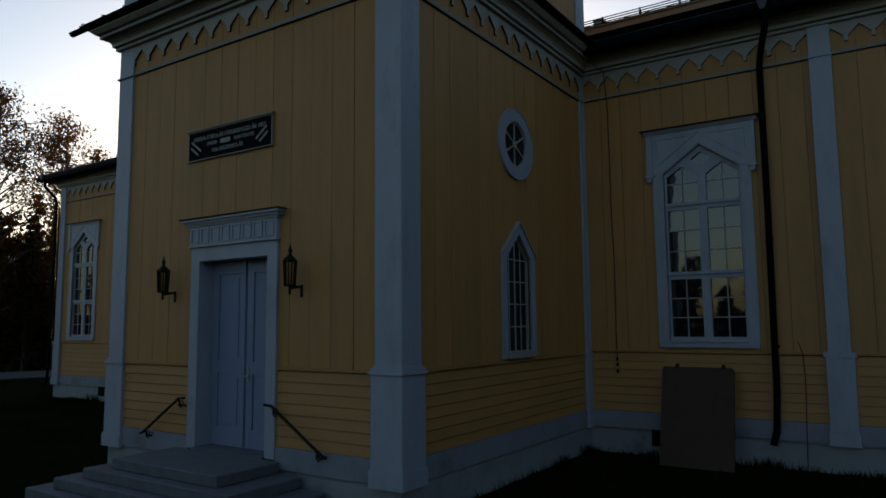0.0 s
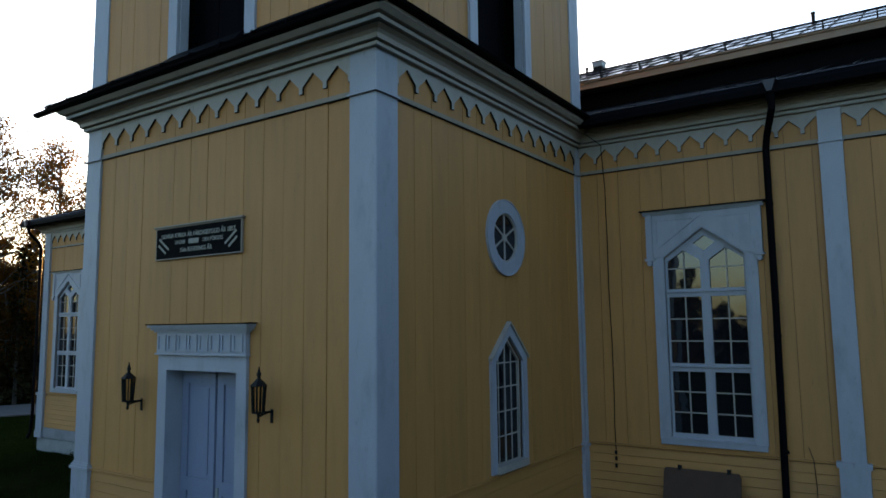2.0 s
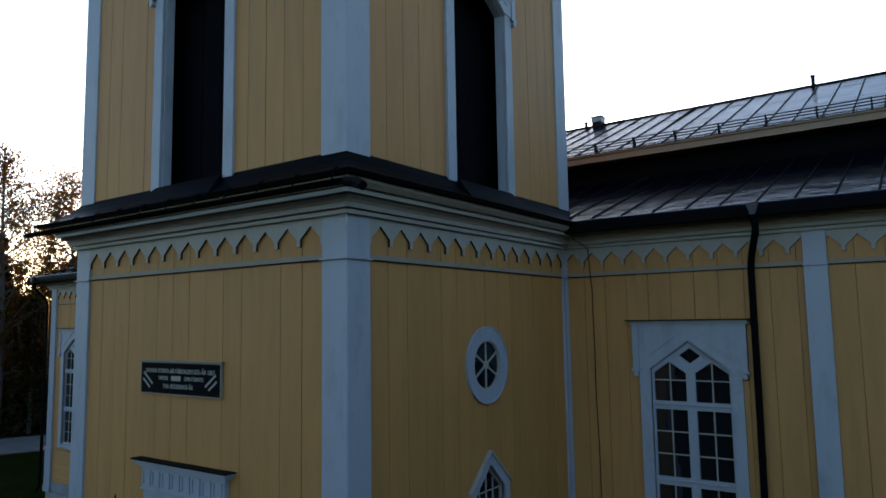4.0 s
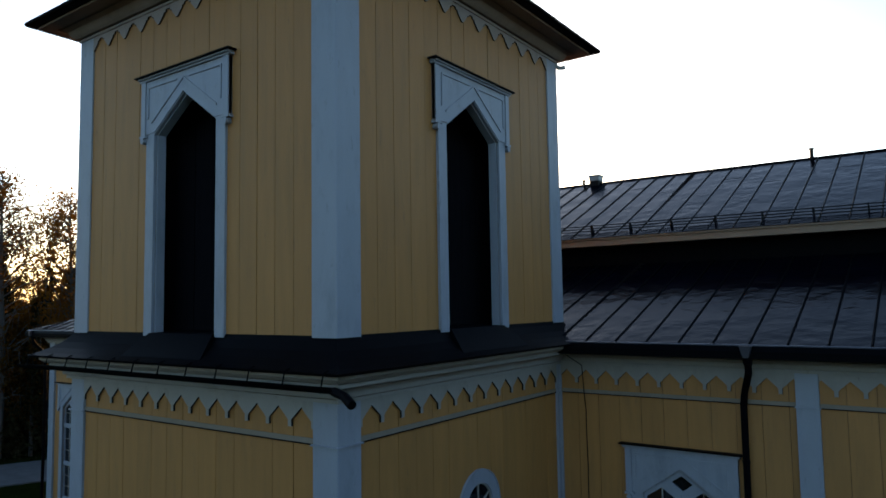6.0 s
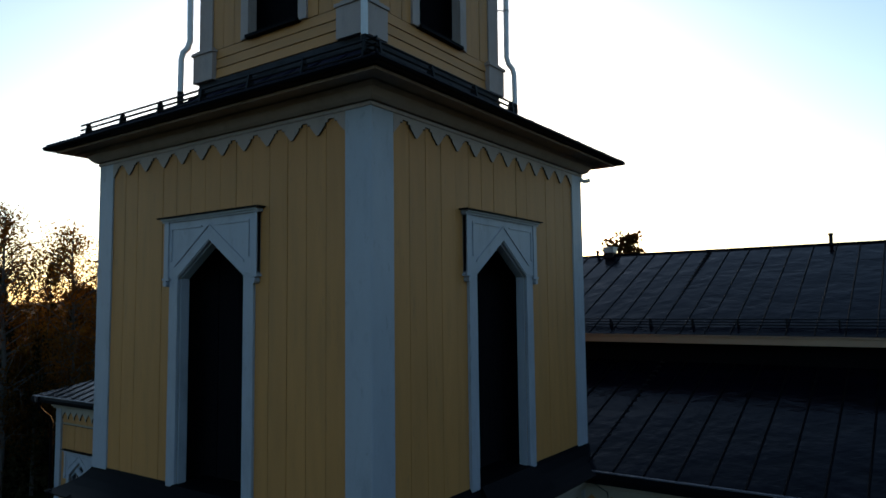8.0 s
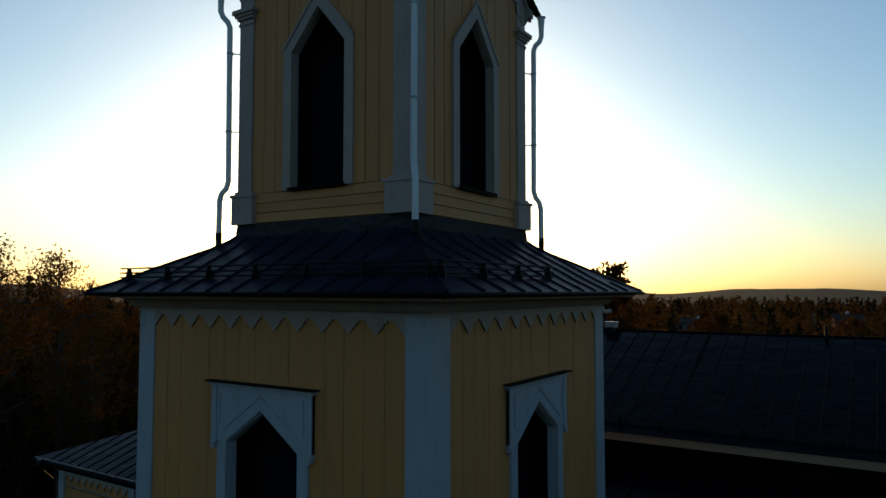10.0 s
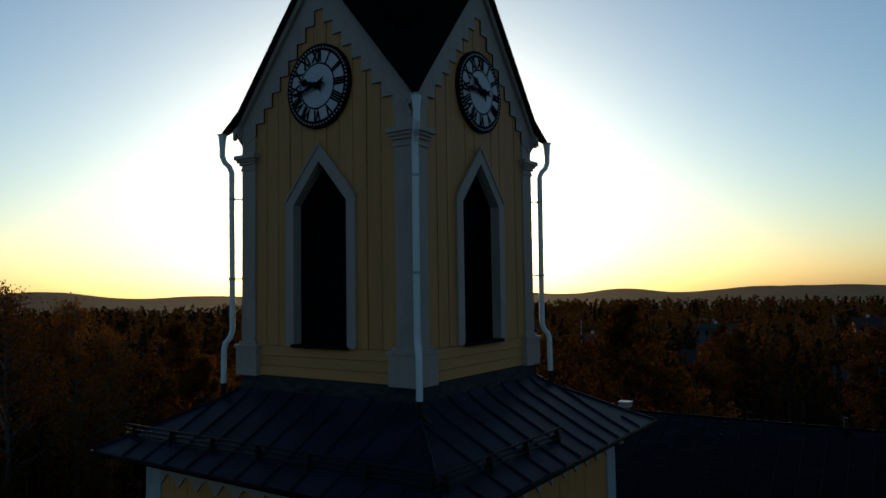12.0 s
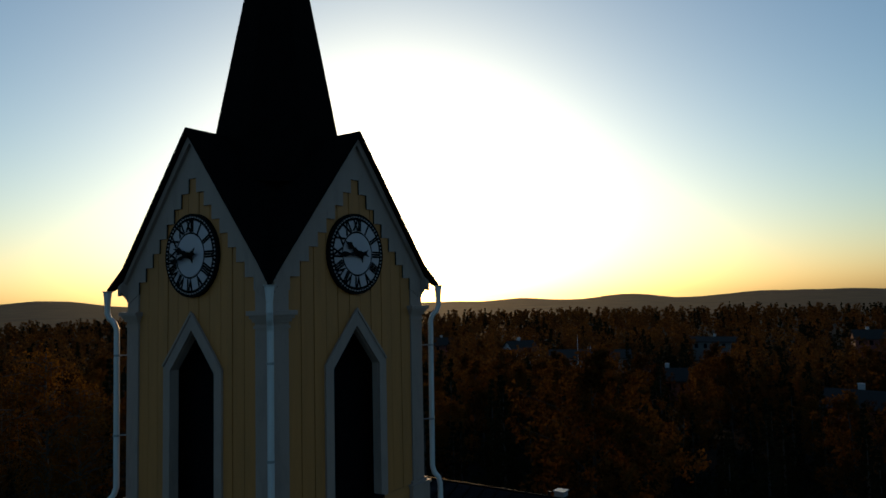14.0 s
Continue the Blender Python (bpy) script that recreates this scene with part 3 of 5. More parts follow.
    box(bm, o.c - shelf, o.c + shelf, -0.18, -0.03, z1 + 0.056, z1 + 0.075)
    part("flashing", bm, black_sheet, under)
    return hood


def belfry_stage():
    for k in range(4):
        bm = bmesh.new()
        slabs(bm, -HW, HW, BEL0 - 0.2, BEL1 + 0.3, 0.0, 0.10, [BELFRY])
        wall = on_face(k, HW, "wall", bm, joint_backing)
        plank_wall(wall, -HW + 0.36, HW - 0.36, BEL0, BEL1, 15, [BELFRY], yellow, 30 + k)
        bm = bmesh.new()
        casing(bm, BELFRY, 0.20, -0.07, -0.002, BEL0 - 0.02)
        on_face(k, HW, "casing", bm, trim)
        bm = bmesh.new()
        casing(bm, Opening(0, 0.705, BEL0, BELFRY.spring, BELFRY.apex - 0.025), 0.028, -0.02, 0.11)
        on_face(k, HW, "reveal", bm, trim)
        pointed_hood(k, BELFRY, 1.03, 10.68, 11.48, 1.12, None)
        bm = bmesh.new()
        prism(bm, frieze_outline(-HW + 0.36, HW - 0.36, BEL1 + 0.1, BEL1 - 0.255, 11, BEL1 - 0.075, HIGH_ARCH), -0.054, -0.034)
        dark_edges(on_face(k, HW, "frieze", bm, clock_white, "white board cut into stepped arches"))
        bm = bmesh.new()
        lo = [bm.verts.new(p) for p in ((-0.92, -0.42, CORN + 0.425), (0.92, -0.42, CORN + 0.425), (0.74, -0.10, BEL0 + 0.02), (-0.74, -0.10, BEL0 + 0.02), (-0.72, 0.55, BEL0 + 0.05), (0.72, 0.55, BEL0 + 0.05), (0.80, 0.0, CORN + 0.4), (-0.80, 0.0, CORN + 0.4))]
        for q in ((0, 1, 2, 3), (3, 2, 5, 4), (0, 3, 7), (1, 6, 2)):
            bm.faces.new([lo[i] for i in q])
        bmesh.ops.recalc_face_normals(bm, faces=bm.faces[:])
        on_face(k, HW, "sill", bm, black_sheet)
    for sx, sy in ((1, -1), (-1, -1), (1, 1), (-1, 1)):
        bm = bmesh.new()
        corner_prism(bm, sx, sy, HW, 0.052, 0.36, BEL0, BEL1 + 0.05)
        part("corner_pilaster", bm, trim, tower)
    # near-black screens close the openings, standing in for the unlit interior
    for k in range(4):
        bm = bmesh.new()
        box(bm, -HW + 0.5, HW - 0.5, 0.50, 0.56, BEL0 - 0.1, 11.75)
        shutter = on_face(k, HW, "shutter", bm, screen_black, "near-black boarded screen added for the belfry's unlit inside")
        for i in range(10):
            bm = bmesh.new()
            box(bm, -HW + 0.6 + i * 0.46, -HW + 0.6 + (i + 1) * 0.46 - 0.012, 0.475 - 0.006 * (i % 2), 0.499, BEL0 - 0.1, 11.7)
            part("slat", bm, screen_black, shutter)
    bm = bmesh.new()
    z = BEL1
    rings(bm, 0, 0, HW, HW, [(0.0, z - 0.02), (0.07, z - 0.02), (0.07, z + 0.02), (0.04, z + 0.02), (0.04, z + 0.035), (0.11, z + 0.035), (0.15, z + 0.07), (0.21, z + 0.15), (0.29, z + 0.185), (0.25, z + 0.185), (0.25, z + 0.2), (0.33, z + 0.2), (0.33, z + 0.19), (0.53, z + 0.19), (0.53, z + 0.226), (0.0, z + 0.226)])
    part("cornice", bm, clock_white, tower, "moulded white cornice")


belfry_stage()

EAVE2, FOOT3 = 12.86, 13.83


def belfry_roof():
    prof = [(0.30, EAVE2 - 0.03), (0.60, EAVE2 - 0.03), (0.64, EAVE2 - 0.02), (0.64, EAVE2 + 0.03), (0.30, EAVE2 + 0.195), (-0.3, EAVE2 + 0.52), (-0.74, EAVE2 + 0.75), (-0.94, EAVE2 + 0.88), (-1.035, FOOT3), (-1.2, FOOT3 + 0.02)]
    bm = bmesh.new()
    rings(bm, 0, 0, HW, HW, prof)
    for f in bm.faces:
        f.smooth = False
    roof = part("belfry_roof", bm, roof_metal, tower, "grey sheet-metal roof with standing seams")
    hip = prof[3:9]
    for k in range(4):
        for i in range(-6, 7):
            x = i * 0.54
            pts = [(x, -o, z + 0.015) for o, z in hip if HW + o >= abs(x) - 0.01]
            if len(pts) < 2:
                continue
            bm = bmesh.new()
            tube(bm, pts, 0.015, 4)
            ob = part("seam", bm, roof_metal, roof)
            ob.matrix_basis = facing(k, HW)
        bm = bmesh.new()
        tube(bm, [(HW + o, -o, z + 0.015) for o, z in hip], 0.022, 5)
        ob = part("hip_seam", bm, roof_metal, roof)
        ob.matrix_basis = facing(k, HW)
        bm = bmesh.new()
        tube(bm, [(-HW - 0.66, -0.665, EAVE2 + 0.0), (HW + 0.66, -0.665, EAVE2 + 0.0)], 0.035, 6)
        ob = part("eave_trim", bm, black_sheet, roof)
        ob.matrix_basis = facing(k, HW)
    # snow guards: brackets with three rods
    for k, a, b in ((0, -HW - 0.22, HW + 0.25), (1, -HW - 0.25, 0.15)):
        bm = bmesh.new()
        for dz in (0.07, 0.145, 0.22):
            tube(bm, [(a - 0.12, -0.24, EAVE2 + 0.20 + dz), (b + 0.06, -0.24, EAVE2 + 0.20 + dz)], 0.016, 6)
        guard = part("snow_guard", bm, iron, tower, "black iron snow guard with three rods")
        guard.matrix_basis = facing(k, HW)
        n = int((b - a) / 0.96) + 1
        for i in range(n):
            x = a + 0.12 + i * (b - a - 0.24) / (n - 1)
            bm = bmesh.new()
            prism(bm, [(-0.31, EAVE2 + 0.16), (-0.15, EAVE2 + 0.24), (-0.215, EAVE2 + 0.43), (-0.26, EAVE2 + 0.43)], x - 0.016, x + 0.016)
            for v in bm.verts:
                v.co = (v.co.y, v.co.x, v.co.z)
            bmesh.ops.reverse_faces(bm, faces=bm.faces[:])
            part("bracket", bm, iron, guard)
    # short white spout at the corner towards the nave
    bm = bmesh.new()
    tube(bm, [(HW + o, HW + o, EAVE2 + z) for o, z in ((0.03, -0.28), (0.05, -0.33), (0.09, -0.36), (0.14, -0.35), (0.17, -0.335))], 0.04, 8)
    part("spout", bm, pipe_white, tower, "short white spout under the eave")


belfry_roof()

PED0, PED1, CAP0, CAP1 = 14.07, 14.57, 17.59, 17.86
GEAVE, GAPEX, GHALF = 18.32, 20.86, 2.045
CLOCK_Z = 18.78


def clock_face(k, hour, minute):
    bm = bmesh.new()
    disc(bm, 0, CLOCK_Z, 0.69, -0.09, -0.02, 64)
    clock = on_face(k, UP, "clock", bm, plaque_black, "black-rimmed tower clock with white dial and Roman numerals")
    bm = bmesh.new()
    annulus(bm, 0, CLOCK_Z, 0.385, 0.575, -0.098, -0.092, 64)
    part("numeral_ring", bm, dial_white, clock)
    bm = bmesh.new()
    disc(bm, 0, CLOCK_Z, 0.355, -0.10, -0.092, 48)
    part("dial", bm, dial_white, clock)
    for i in range(60):
        a = 2 * math.pi * i / 60
        bm = bmesh.new()
        disc(bm, 0.632 * math.sin(a), CLOCK_Z + 0.632 * math.cos(a), 0.014, -0.098, -0.088, 8)
        part("minute_dot", bm, dial_white, clock)
    for i, s in enumerate(("XII", "I", "II", "III", "IIII", "V", "VI", "VII", "VIII", "IX", "X", "XI")):
        a = 2 * math.pi * i / 12
        m = Matrix.Translation((0.48 * math.sin(a), -0.103, CLOCK_Z + 0.48 * math.cos(a))) @ pose(0, 0, 0, 90) @ pose(0, 0, 0, 0, 0, -math.degrees(a))
        t = text_part("numeral", s, 0.265, plaque_black, clock, m, 0.62)
        t.data.offset = 0.013

    def hand(angle, length, wide, tail, y, name):
        bm = bmesh.new()
        w = wide
        out = [(-w * 0.5, 0), (-w, 0.3 * length), (-w * 0.5, 0.42 * length), (-w * 1.5, 0.62 * length), (-w * 0.4, 0.78 * length), (0, length), (w * 0.4, 0.78 * length), (w * 1.5, 0.62 * length),
               (w * 0.5, 0.42 * length), (w, 0.3 * length), (w * 0.5, 0), (w * 1.2, -tail * 0.7), (w * 1.9, -tail), (0, -tail * 0.75), (-w * 1.9, -tail), (-w * 1.2, -tail * 0.7)]
        prism(bm, out, y, y + 0.012)
        ob = part(name, bm, plaque_black, clock)
        ob.matrix_basis = Matrix.Translation((0, 0, CLOCK_Z)) @ pose(0, 0, 0, 0, angle, 0)

    hand(hour, 0.42, 0.045, 0.15, -0.145, "hour_hand")
    hand(minute, 0.60, 0.032, 0.22, -0.165, "minute_hand")
    bm = bmesh.new()
    disc(bm, 0, CLOCK_Z, 0.05, -0.18, -0.1, 16)
    part("hub", bm, plaque_black, clock)


def clock_stage():
    bm = bmesh.new()
    rings(bm, 0, 0, UP, UP, [(0.06, FOOT3 - 0.25), (0.06, FOOT3 + 0.02), (0.04, PED0 - 0.02), (-0.05, PED0 - 0.01)])
    part("tarred_base", bm, tar, tower, "worn tarred base of the clock stage")
    slope = (GAPEX - GEAVE) / GHALF
    for k in range(4):
        bm = bmesh.new()
        slabs(bm, -UP, UP, FOOT3 - 0.2, GEAVE, 0.0, 0.09, [CLOCKWIN])
        prism(bm, [(-UP, GEAVE), (UP, GEAVE), (UP, GAPEX - slope * UP), (0, GAPEX - 0.03), (-UP, GAPEX - slope * UP)], 0.0, 0.2)
        wall = on_face(k, UP, "wall", bm, joint_backing)
        for i in range(11):
            w = 2 * (UP - 0.3) / 11
            a = -UP + 0.3 + i * w
            bm = bmesh.new()
            top = min(GAPEX - 0.25 - slope * abs(a), GAPEX - 0.25 - slope * abs(a + w))
            for outline in board_outlines(a + 0.007, a + w - 0.007, PED1, top, [CLOCKWIN]):
                prism(bm, outline, -0.022 - 0.004 * (i % 3), 0.0)
                part("plank", bm, yellow, wall)
                bm = bmesh.new()
            bm.free()
        plank_wall(wall, -UP + 0.3, UP - 0.3, PED0, PED1, 3, [], yellow_h, 60 + k, lying=True)
        bm = bmesh.new()
        casing(bm, CLOCKWIN, 0.18, -0.07, -0.002, PED1)
        case = on_face(k, UP, "casing", bm, clock_white)
        low, high = CLOCKWIN.outline(0.165), CLOCKWIN.outline(0.20)
        bm = bmesh.new()
        prism(bm, [low[1], low[2], low[3], high[3], high[2], high[1]], -0.09, -0.066)
        part("head_mould", bm, clock_white, case)
        bm = bmesh.new()
        casing(bm, Opening(0, 0.575, PED1, CLOCKWIN.spring, CLOCKWIN.apex - 0.02), 0.023, -0.02, 0.10)
        on_face(k, UP, "reveal", bm, clock_white)
        # added dark screen: the stage's unlit inside is put into its colour
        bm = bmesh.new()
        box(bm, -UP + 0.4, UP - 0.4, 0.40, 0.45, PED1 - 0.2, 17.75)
        on_face(k, UP, "shutter", bm, screen_black, "near-black screen added for the clock stage's unlit inside")
        bm = bmesh.new()
        box(bm, -0.6, 0.6, -0.12, 0.3, PED1 - 0.02, PED1 + 0.035)
        on_face(k, UP, "sill", bm, black_sheet)
        # stepped white bargeboards of the gable
        for s in (-1, 1):
            pts = [(0.0, GAPEX - 0.02), (s * (GHALF - 0.03), GEAVE + 0.02), (s * (GHALF - 0.03), GEAVE - 0.1), (s * (UP + 0.0), GEAVE - 0.32)]
            n = 8
            x, z = 1.51, GEAVE - 0.14
            pts.append((s * x, z))
            dx, dz = (1.51 - 0.10) / (n - 1), 1.68 / (n - 1)
            z = GEAVE + 0.06
            pts.append((s * x, z))
            for i in range(n - 1):
                pts.append((s * (x - dx), z))
                x -= dx
                z += dz
                pts.append((s * x, z))
            pts.append((0.0, z))
            bm = bmesh.new()
            prism(bm, pts, -0.058, -0.03)
            barge = on_face(k, UP, "bargeboard", bm, clock_white, "white bargeboard with stepped edge")
            dark_edges(barge)
            bm = bmesh.new()
            prism(bm, [(0.0, GAPEX - 0.025), (s * (GHALF - 0.02), GEAVE - 0.005), (s * (GHALF - 0.02), GEAVE - 0.17), (0.0, GAPEX - 0.20)], -0.12, -0.059)
            part("verge_board", bm, clock_white, barge)
        clock_face(k, 288 if k == 0 else 301, 256 if k == 0 else 267)
    for sx, sy in ((1, -1), (-1, -1), (1, 1), (-1, 1)):
        pil = None
        for name, rows in (("corner_pilaster", [(PED1 + 0.05, CAP0, 0.30, 0.05)]),
                           ("pedestal", [(PED0 - 0.02, PED1 - 0.05, 0.41, 0.12), (PED1 - 0.05, PED1, 0.43, 0.145), (PED1, PED1 + 0.05, 0.36, 0.085)]),
                           ("capital", [(CAP0, CAP0 + 0.04, 0.32, 0.07), (CAP0 + 0.04, CAP0 + 0.10, 0.305, 0.055), (CAP0 + 0.10, CAP0 + 0.15, 0.33, 0.09), (CAP0 + 0.15, CAP0 + 0.20, 0.36, 0.12),
                                        (CAP0 + 0.20, CAP1, 0.39, 0.155)]),
                           ("block", [(CAP1, GEAVE, 0.30, 0.05)])):
            bm = bmesh.new()
            for z0, z1, w, o in rows:
                corner_prism(bm, sx, sy, UP, o, w, z0, z1)
            ob = part(name, bm, clock_white, tower if pil is None else pil)
            pil = pil or ob


clock_stage()


def cross_gable_roof():
    """Four gables with crossing ridges; each roof slope runs back to the valleys."""
    bm = bmesh.new()
    o = GHALF + 0.0
    c = Vector((0, 0, GAPEX + 0.04))
    for k in range(4):
        r = pose(0, 0, 0, 0, 0, 90 * k)
        apex = r @ Vector((0, -UP - 0.20, GAPEX + 0.04))
        el, er = r @ Vector((-o, -o, GEAVE)), r @ Vector((o, -o, GEAVE))
        tl, tr = r @ Vector((-o - 0.085, -o - 0.085, GEAVE - 0.055)), r @ Vector((o + 0.085, -o - 0.085, GEAVE - 0.055))
        fl, fr = el.lerp(apex, 0.12), er.lerp(apex, 0.12)
        vs = [bm.verts.new(p) for p in (c, apex, el, er, tl, tr, fl, fr)]
        for q in ((0, 2, 6, 1), (0, 1, 7, 3), (2, 4, 6), (3, 7, 5)):
            bm.faces.new([vs[i] for i in q])
    bmesh.ops.remove_doubles(bm, verts=bm.verts[:], dist=0.001)
    bmesh.ops.recalc_face_normals(bm, faces=bm.faces[:])
    bmesh.ops.solidify(bm, geom=bm.faces[:], thickness=0.05)
    part("gable_roof", bm, shingle, tower, "black shingled cross-gable roof")
    bm = bmesh.new()
    n, z0, z1, r0 = 8, 20.05, 26.95, 1.37
    base = [bm.verts.new((r0 * math.cos(math.pi * (2 * i + 1) / n), r0 * math.sin(math.pi * (2 * i + 1) / n), z0)) for i in range(n)]
    top = bm.verts.new((0, 0, z1))
    for i in range(n):
        bm.faces.new((base[i], base[(i + 1) % n], top))
    bm.faces.new(base[::-1])
    part("spire", bm, shingle, tower, "black octagonal shingled spire")


cross_gable_roof()


def corner_pipes():
    """A funnel and a white downpipe at each corner of the clock stage."""
    for k in range(4):
        bm = bmesh.new()
        d = Vector((1, -1, 0)).normalized()

        def at(out, z):
            q = Vector((UP, -UP, 0)) + d * out
            return (q.x, q.y, z)
        tube(bm, [at(0.40, 18.24), at(0.40, 18.21), at(0.40, 17.97)], 0.095, 10, 0.048)
        tube(bm, [at(0.40, 17.97), at(0.40, 17.85), at(0.36, 17.75), at(0.28, 17.67), at(0.24, 17.57), at(0.23, 16.15), at(0.22, 14.81), at(0.26, 14.68), at(0.33, 14.60), at(0.36, 14.48), at(0.365, 13.85)], 0.05, 10)
        ob = part("downpipe", bm, pipe_white, tower, "white zinc downpipe with funnel")
        ob.matrix_basis = pose(0, 0, 0, 0, 0, 90 * k)
        bm = bmesh.new()
        if k == 0:
            (xa, ya, _), (xb, yb, _) = at(0.38, 0), at(0.52, 0)
            tube(bm, [at(0.365, 13.91), at(0.37, 13.74), (xa, ya + 0.06, 13.66), (xb, yb + 0.30, 13.50), (xb + 0.02, yb + 0.40, 13.47)], 0.056, 10)
        else:
            tube(bm, [at(0.365, 13.91), at(0.365, 13.66), at(0.45, 13.50), at(0.53, 13.46)], 0.054, 10)
        tube(bm, [at(0.42, 13.63), at(0.62, 13.44), at(0.75, 13.37)], 0.010, 5)
        part("pipe_boot", bm, iron, ob)
        for z in (17.1, 15.7):
            bm = bmesh.new()
            tube(bm, [at(0.05, z), at(0.23, z)], 0.012, 5)
            tube(bm, [at(0.23, z - 0.02), at(0.23, z + 0.02)], 0.058, 10)
            part("clip", bm, zinc, ob)


corner_pipes()


def tower_door():
    bm = bmesh.new()
    prism(bm, [(-0.91, 0.57), (-0.91, 3.47), (0.91, 3.47), (0.91, 0.57), (0.72, 0.57), (0.72, 3.25), (-0.72, 3.25), (-0.72, 0.57)], -0.07, -0.001)
    door = on_face(0, HW, "door", bm, trim, "blue-grey double church door in a pale surround")
    bm = bmesh.new()
    prism(bm, [(-0.753, 0.57), (-0.753, 3.288), (0.753, 3.288), (0.753, 0.57), (0.72, 0.57), (0.72, 3.25), (-0.72, 3.25), (-0.72, 0.57)], 0.0, 0.28)
    part("door_lining", bm, trim, door)
    bm = bmesh.new()
    box(bm, -0.92, 0.92, -0.095, 0.0, 3.475, 3.76)
    box(bm, -0.94, 0.94, -0.115, 0.0, 3.455, 3.475)
    for i in range(8):
        x = -0.90 + i * 0.225
        for a, b, c, d in ((0.02, 0.20, 3.71, 3.73), (0.02, 0.20, 3.51, 3.53), (0.02, 0.04, 3.53, 3.71), (0.18, 0.20, 3.53, 3.71)):
            box(bm, x + a, x + b, -0.113, -0.094, c, d)
    box(bm, -0.96, 0.96, -0.12, 0.0, 3.76, 3.79)
    box(bm, -1.0, 1.0, -0.15, 0.0, 3.79, 3.825)
    box(bm, -1.03, 1.03, -0.185, 0.0, 3.825, 3.86)
    part("door_hood", bm, trim, door, "panelled white hood")
    bm = bmesh.new()
    box(bm, -1.05, 1.05, -0.205, 0.0, 3.861, 3.875)
    part("flashing", bm, black_sheet, door)
    for s in (-1, 1):
        bm = bmesh.new()
        a, b = (0.035, 0.715) if s > 0 else (-0.715, 0.015)
        box(bm, a, b, 0.22, 0.27, 0.60, 3.25)
        st, c0, c1 = 0.13, a, b
        box(bm, c0, c0 + st, 0.195, 0.22, 0.60, 3.24)
        box(bm, c1 - st, c1, 0.195, 0.22, 0.60, 3.24)
        for z0, z1 in ((0.60, 0.85), (1.62, 1.80), (3.06, 3.24)):
            box(bm, c0 + st, c1 - st, 0.195, 0.22, z0, z1)
        box(bm, c0 + st + 0.05, c1 - st - 0.05, 0.207, 0.22, 0.91, 1.56)
        box(bm, c0 + st + 0.05, c1 - st - 0.05, 0.207, 0.22, 1.86, 3.0)
        if s < 0:
            box(bm, -0.045, 0.012, 0.175, 0.195, 0.60, 3.24)
        part("door_leaf", bm, door_paint, door, "blue-grey panelled leaf")
    bm = bmesh.new()
    box(bm, 0.05, 0.10, 0.182, 0.195, 1.52, 1.72)
    tube(bm, [(0.075, 0.185, 1.60), (0.075, 0.14, 1.60), (0.15, 0.135, 1.60)], 0.012, 6)
    part("handle", bm, zinc, door)
    bm = bmesh.new()
    box(bm, -0.72, 0.72, -0.118, 0.28, 0.45, 0.595)
    part("threshold", bm, stone, door)


tower_door()


def lancet_and_oval():
    for k in (1, 3):
        bm = bmesh.new()
        casing(bm, LANCET, 0.125, -0.07, -0.002, 1.79)
        kk = (LANCET.apex - LANCET.spring) / LANCET.half
        win = on_face(k, HW, "window", bm, trim, "narrow pointed window with small panes")
        bm = bmesh.new()
        top = LANCET.outline(0.125)
        for i, s in ((1, -1), (2, 1)):
            (xa, za), (xb, zb) = top[i], top[i + 1]
            if s < 0:
                xa, za = xa - 0.025, za - 0.025 * kk
            else:
                xb, zb = xb + 0.025, zb - 0.025 * kk
            prism(bm, [(xa, za), (xb, zb), (xb, zb + 0.03), (xa, za + 0.03)], -0.10, -0.03)
        part("drip_mould", bm, white, win)
        bm = bmesh.new()
        box(bm, -0.42, 0.42, -0.12, 0.1, 1.79, 1.89)
        part("sill", bm, white, win)
        bm = bmesh.new()
        casing(bm, Opening(0, 0.367, 1.89, LANCET.spring, LANCET.apex - 0.04), 0.032, 0.0, 0.05)
        part("sash", bm, white, win)
        for x in (-0.185, 0, 0.185):
            bm = bmesh.new()
            w = 0.009 if x else 0.015
            box(bm, x - w, x + w, 0.022, 0.034, 1.89, LANCET.top(x) - 0.04)
            part("glazing_bar", bm, white, win)
        for z in (2.25, 2.59, 2.93, 3.27):
            bm = bmesh.new()
            box(bm, -0.367, 0.367, 0.024, 0.033, z - 0.009, z + 0.009)
            part("glazing_bar", bm, white, win)
        bm = bmesh.new()
        prism(bm, LANCET.outline(-0.01), 0.036, 0.042)
        part("pane", bm, dull_glass, win)
        bm = bmesh.new()
        annulus(bm, 0, OVAL_Z, 0.36, 0.545, -0.055, -0.002, 56)
        annulus(bm, 0, OVAL_Z, 0.545, 0.56, -0.068, -0.026, 56)
        ow = on_face(k, HW, "round_window", bm, trim, "round window with six spokes in a white ring")
        bm = bmesh.new()
        annulus(bm, 0, OVAL_Z, 0.338, 0.359, -0.036, 0.05, 48)
        for i in range(6):
            a = math.pi / 2 + i * math.pi / 3
            d = (math.cos(a), math.sin(a))
            p = (-d[1] * 0.012, d[0] * 0.012)
            prism(bm, [(d[0] * 0.05 + p[0], OVAL_Z + d[1] * 0.05 + p[1]), (d[0] * 0.345 + p[0], OVAL_Z + d[1] * 0.345 + p[1]),
                       (d[0] * 0.345 - p[0], OVAL_Z + d[1] * 0.345 - p[1]), (d[0] * 0.05 - p[0], OVAL_Z + d[1] * 0.05 - p[1])], -0.026, -0.010)
        disc(bm, 0, OVAL_Z, 0.06, -0.030, -0.010, 16)
        part("spokes", bm, white, ow)
        bm = bmesh.new()
